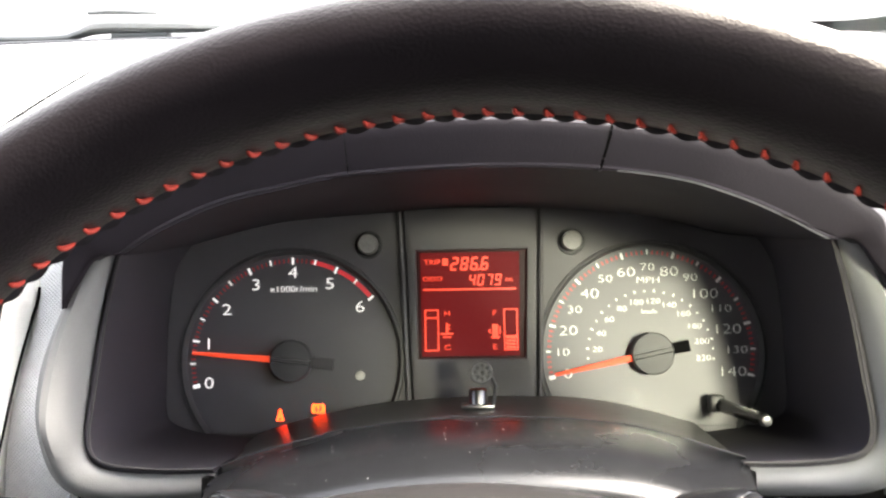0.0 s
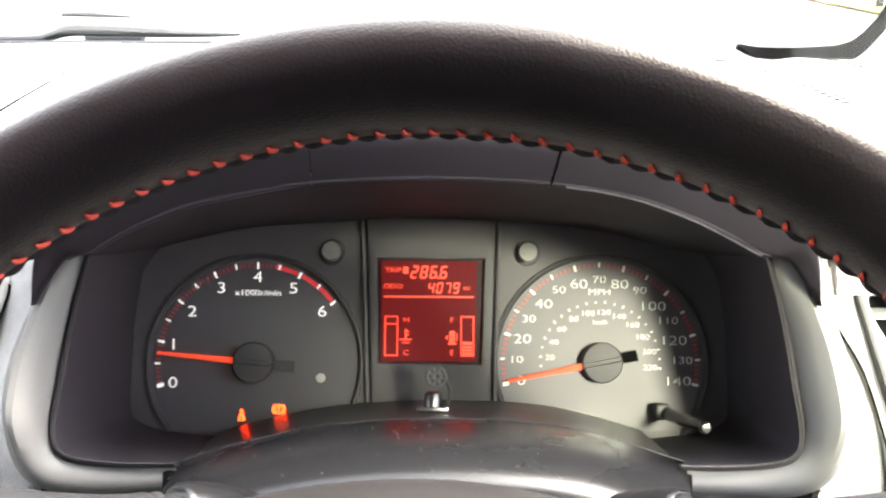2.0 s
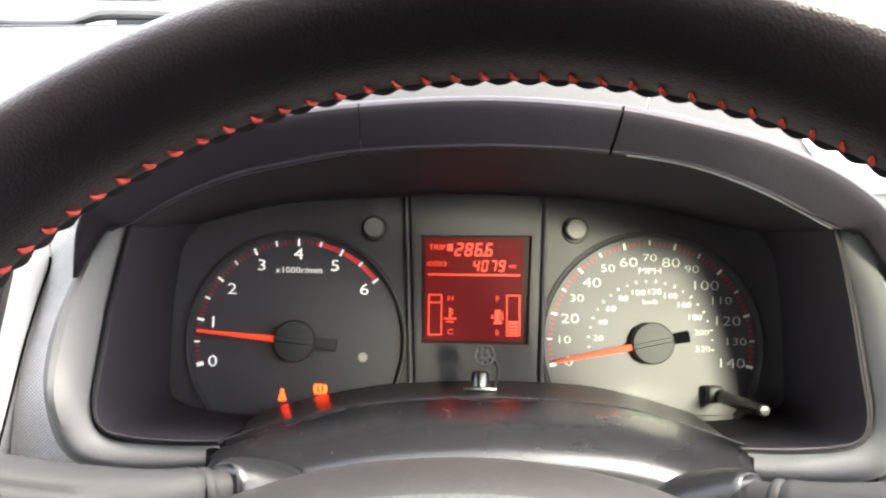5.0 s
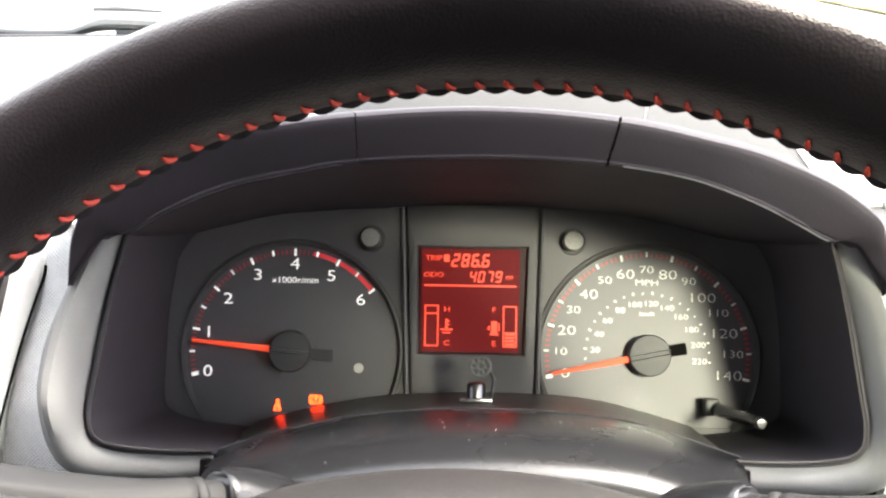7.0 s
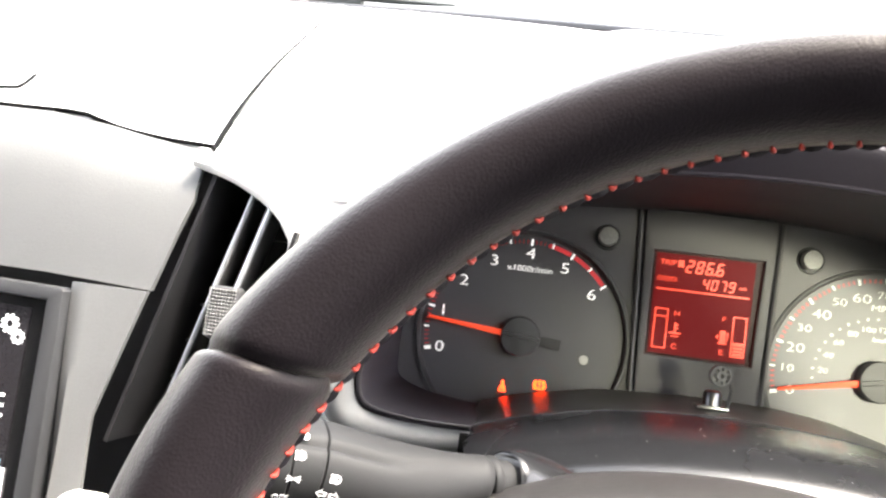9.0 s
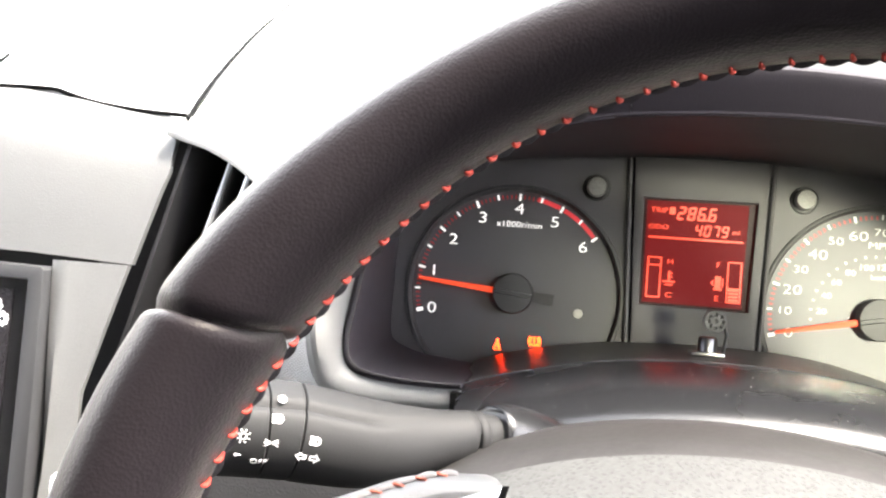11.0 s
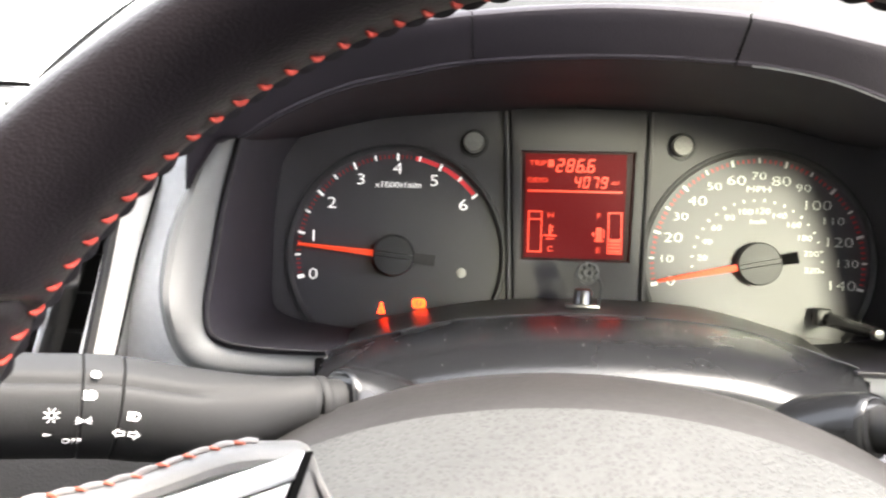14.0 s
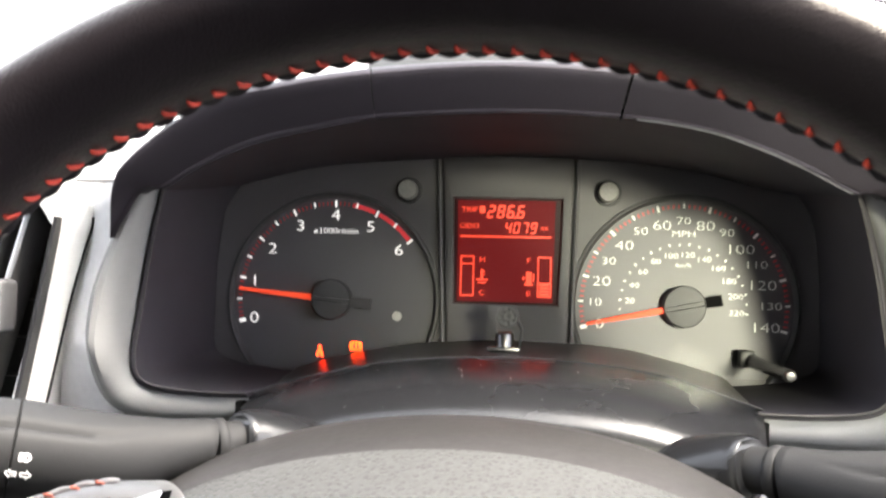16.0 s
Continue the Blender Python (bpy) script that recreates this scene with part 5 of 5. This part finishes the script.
console_key = single("console_button", box((-0.2960, -0.140, -0.160), (-0.2755, -0.122, -0.0965), 0.004, 3), TRIM, "pale rounded button beside the screen", "button")

# ---- dash top ----
dash = thing("dash_top", (-0.3, 0.4, 0.06), "sunlit grey soft dash top with panel seams", "dashboard", WORLD)


def glass_y(x):
    return 0.86 - 0.42 * ((x + 0.36) / 0.82) ** 2


def seam_x(y):
    t = max(0.0, y + 0.058) / 0.57
    return -0.2633 - 0.125 * t ** 0.93


ys = [i / 30 for i in range(31)]
rows_l, rows_r = [], []
for t in ys:
    rl, rr = [], []
    for k in range(61):
        u = k / 60
        y0, y1 = -0.057, 0.80
        x1 = seam_x(y0 + (y1 - y0) * t) - 0.0012
        x = -1.15 + (x1 + 1.15) * u
        y = -0.0568 + (glass_y(x) - 0.02 + 0.058) * t
        rl.append((x, y, dash_z(x, y)))
        x0 = seam_x(y0 + (y1 - y0) * t) + 0.0012
        x = x0 + (0.50 - x0) * u
        near = -0.056 + 0.075 / (1 + math.exp((abs(x) - 0.135) / 0.004))
        y = near + (glass_y(x) - 0.02 - near) * t
        rr.append((x, y, dash_z(x, y) - 0.001))
    rows_l.append(rl), rows_r.append(rr)
edge_line = smooth_line([(-0.2633, -0.058, 0.1100), (-0.290, -0.0595, 0.1120), (-0.312, -0.0595, 0.1150), (-0.326, -0.059, 0.1185), (-0.338, -0.058, 0.1205), (-0.382, -0.057, 0.1205), (-0.60, -0.056, 0.1205), (-1.15, -0.054, 0.1205)], 4)
part("front_seam", tube([p + Vector((0, -0.0004, 0.0005)) for p in edge_line], 0.0012, 6), SEAM, dash, "dark panel seam")
part("cross_seam", tube([(seam_x(y), y, dash_z(seam_x(y), y) + 0.0002) for y in [-0.058 + 0.80 * k / 24 for k in range(25)]], 0.0014, 6), SEAM, dash, "dark panel seam")
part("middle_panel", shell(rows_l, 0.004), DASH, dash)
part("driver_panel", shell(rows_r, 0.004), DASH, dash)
for s in (-1, 1):
    rows = [[(s * x + 0.002, y, (0.103 + 0.015 * ease((0.175 - x) / 0.045)) * (1 - ease((y + 0.108) / 0.17)) + (dash_z(s * x, y) - 0.001) * ease((y + 0.108) / 0.17)) for y in (-0.100, -0.08, -0.06, -0.03, 0.0, 0.03)] for x in (0.125, 0.132, 0.140, 0.150, 0.160, 0.172, 0.190)]
    part("hood_flank", shell(rows, 0.002), DASH if s < 0 else HOODTOP, dash)
part("under_tray", box((-1.15, 0.09, 0.085), (0.50, 0.45, 0.088)), BLACK, dash)
part("driver_edge", shell(smooth_rows([[(x, -0.0562, 0.107), (x, -0.068, 0.103), (x, -0.080, 0.093), (x, -0.088, 0.078)] for x in (0.19, 0.25, 0.31, 0.50)], 2), 0.003), DASH, dash)
part("lid_seam", tube([(-0.62, -0.045, 0.1208), (-0.43, -0.022, 0.1209), (-0.409, -0.018, 0.1209), (-0.401, -0.013, 0.1209), (-0.404, -0.002, 0.1209), (-0.417, 0.029, 0.1204)], 0.0010, 6), SEAM, dash, "dark seam of a lid")
for k in range(16):
    part("speaker_slot", tube([(0.33 + 0.0, 0.25 + 0.014 * k, dash_z(0.33, 0.25 + 0.014 * k) + 0.0002), (0.415, 0.25 + 0.014 * k, dash_z(0.41, 0.25 + 0.014 * k) + 0.0002)], 0.0012, 6), BLACK, dash)

# ---- windscreen, frame, wipers ----
base = [(x, glass_y(x), 0.0965 + 0.016 * (min(x, 0.1) / 0.52 + 0.69) ** 2) for x in [-1.15 + 1.72 * k / 24 for k in range(25)]]
head = [(x * 0.92 - 0.02, -0.36 - 0.06 * ((x + 0.36) / 0.82) ** 2, 0.68) for x, _, _ in base]
screen_rows = [[Vector(b).lerp(Vector(h), t) + Vector((0, 0, 0.05 * math.sin(math.pi * t))) for b, h in zip(base, head)] for t in [k / 10 for k in range(11)]]
windscreen = thing("windscreen", (-0.36, 0.86, 0.10), "clear curved windscreen with a black ceramic edge", "windscreen", WORLD, kind="structure")
pane = part("pane", surf(screen_rows), PANE, windscreen)
pane.visible_shadow = False
part("black_edge", tube([(x, y - 0.008, z) for x, y, z in base], [0.0030 + 0.0042 * ease((x + 0.9) / 0.8) for x, y, z in base], 8), BLACK, windscreen)
for s in (0, -1):
    col = [r[s] for r in screen_rows]
    part("pillar", tube([(-1.15 if s == 0 else 0.57, 0.40, 0.07)] + [tuple(c) for c in col], 0.03, 12), LINING if s == 0 else BLACK, windscreen)
trim_low = [(0.322, 0.1312), (0.348, 0.1212), (0.395, 0.1208), (0.435, 0.1218), (0.452, 0.1240), (0.474, 0.148), (0.492, 0.180)]
trim_high = [(0.322, 0.1322), (0.360, 0.1322), (0.408, 0.1335), (0.436, 0.1375), (0.453, 0.1470), (0.469, 0.166), (0.486, 0.198)]
part("corner_trim", shell(smooth_rows([[(a[0], 0.500, a[1]), (b[0], 0.504, b[1])] for a, b in zip(trim_low, trim_high)], 4), 0.006), SEAM, windscreen, "black plastic trim in the windscreen corner")


def wiper(shift, lift, label):
    """An arm with its humps, and the blade on the glass."""
    w = thing("windscreen_wiper", (-0.5 + shift, 0.90, 0.09), label, "wiper", WORLD, "windscreen wipers")
    humps = [(-1.19, 0.106, 9), (-0.99, 0.1085, 9), (-0.92, 0.1065, 8), (-0.88, 0.1150, 12), (-0.75, 0.1180, 12), (-0.70, 0.1010, 8), (-0.60, 0.0995, 8), (-0.57, 0.1050, 10), (-0.53, 0.1140, 14), (-0.42, 0.1115, 12), (-0.36, 0.1090, 8), (-0.29, 0.1085, 3)]
    path = smooth_line([(x + shift, 0.90, z + lift) for x, z, r in humps], 4)
    rad = [v.x for v in smooth_line([(0.00075 * r, 0, 0) for x, z, r in humps], 4)]
    part("arm", tube(path, rad, 10, squash=(1.6, 1.0)), WIPER, w, "grey jointed wiper arm")
    part("rubber", tube([(x + shift, 0.885, 0.0935 + lift - 0.012 * (x + 1.1)) for x in (-1.19, -0.8, -0.6, -0.41)], [0.004, 0.004, 0.004, 0.002], 8), BLACK, w, "black rubber blade")
    part("spring_cover", tube([(-0.565 + shift, 0.93, 0.1325 + lift), (-0.53 + shift, 0.93, 0.1335 + lift), (-0.46 + shift, 0.93, 0.1300 + lift)], [0.0030, 0.0042, 0.0015], 8), WIPER, w)
    part("bracket", box((-0.520 + shift, 0.888, 0.0960 + lift), (-0.435 + shift, 0.912, 0.1060 + lift), 0.003), WIPER, w, "grey blade bracket")


WIPER = material("wiper_grey", (0.034, 0.036, 0.035), 0.5)
wiper(0.0, 0.0, "grey windscreen wiper arm lying along the glass"), wiper(-0.86, 0.012, "second windscreen wiper lying along the glass")
cowl_panel = single("scuttle_panel", shell([[(x, glass_y(min(max(x, -1.15), 0.45)) + d, 0.085 - 0.1 * d) for d in (0.0, 0.06, 0.12)] for x in [-1.2 + 1.7 * k / 20 for k in range(21)]], 0.004), BLACK, "black plastic panel under the wipers", "body panel", WORLD)
bonnet = single("bonnet", shell([[(x, 0.98 + 0.9 * t - 0.42 * ((x + 0.36) / 0.82) ** 2 * (1 - 0.3 * t), 0.10 - 0.03 * t - 0.16 * t * t - 0.05 * ((x + 0.36) / 0.85) ** 4) for t in [k / 10 for k in range(11)]] for x in [-1.2 + 1.68 * k / 20 for k in range(21)]], 0.006), BODY, "white painted car bonnet", "bonnet", WORLD)

# ---- cabin shell ----
def wall(name, quads, mat, label):
    single(name, joined([box(a, b) for a, b in quads]), mat, label, "cabin wall", WORLD, kind="structure")


XR, XL, YB, ZF, ZR = 0.50, -1.22, -2.2, -0.72, 0.68


def door_side(name, x0, x1):
    """A cabin side with a front window and a small rear one."""
    wall(name, [((x0, YB, ZF), (x1, 0.5, 0.06)), ((x0, YB, 0.60), (x1, -0.25, ZR)), ((x0, -0.94, 0.06), (x1, -0.78, 0.60)), ((x0, -1.25, 0.06), (x1, -0.94, 0.42)), ((x0, YB, 0.06), (x1, -1.25, 0.60))], LINING, "grey lined car door side with window openings")


door_side("wall_right", XR, XR + 0.05), door_side("wall_left", XL - 0.05, XL)
wall("wall_back", [((XL, YB - 0.05, ZF), (XR, YB, ZR))], LINING, "grey lined cabin back")
single("ceiling", box((XL - 0.05, YB - 0.05, ZR), (XR + 0.05, -0.35, ZR + 0.04)), LINING, "pale grey cloth car roof lining", "ceiling", WORLD, kind="structure")
single("floor", box((XL - 0.05, YB - 0.05, ZF - 0.04), (XR + 0.05, 0.6, ZF)), CARPET, "dark carpeted car floor", "floor", WORLD, kind="structure")
single("wall_front", box((XL - 0.05, 0.50, ZF), (XR + 0.05, 0.55, 0.07)), CARPET, "dark bulkhead below the dash", "cabin wall", WORLD, kind="structure")

# ---- outside ----
single("ground", box((-300, -300, -Z0 - 0.2), (300, 300, -Z0)), TARMAC, "grey tarmac ground in daylight", "ground", WORLD, kind="structure")
verge_line = smooth_line([(17.0, 62.0, 0), (14.65, 48.9, 0), (11.8, 31.0, 0), (10.4, 21.9, 0), (9.2, 14.0, 0)], 8)
single("verge", shell([[(p.x + 3.4 * t, p.y + 0.5 * t, -Z0 + 0.02 + 0.10 * math.sin(math.pi * t) + 0.05 * noise.noise((p.y * 0.6, t * 4, 0))) for t in [k / 8 for k in range(9)]] for p in verge_line], 0.05), GRASS, "strip of dry yellow grass beside the tarmac", "grass", WORLD, kind="structure")
fence = thing("field_fence", (13.6, 22.6, -Z0), "grey weathered slatted fence beyond the grass", "fence", WORLD)
for k in range(16):
    part("post", box((10.9 + 0.34 * k, 22.55, -Z0), (11.08 + 0.34 * k, 22.62, 0.55), 0.01, 1), FENCE, fence)
for z in (-0.75, -0.25, 0.25):
    part("rail", box((10.9, 22.62, z), (16.2, 22.68, z + 0.10), 0.008, 1), FENCE, fence)
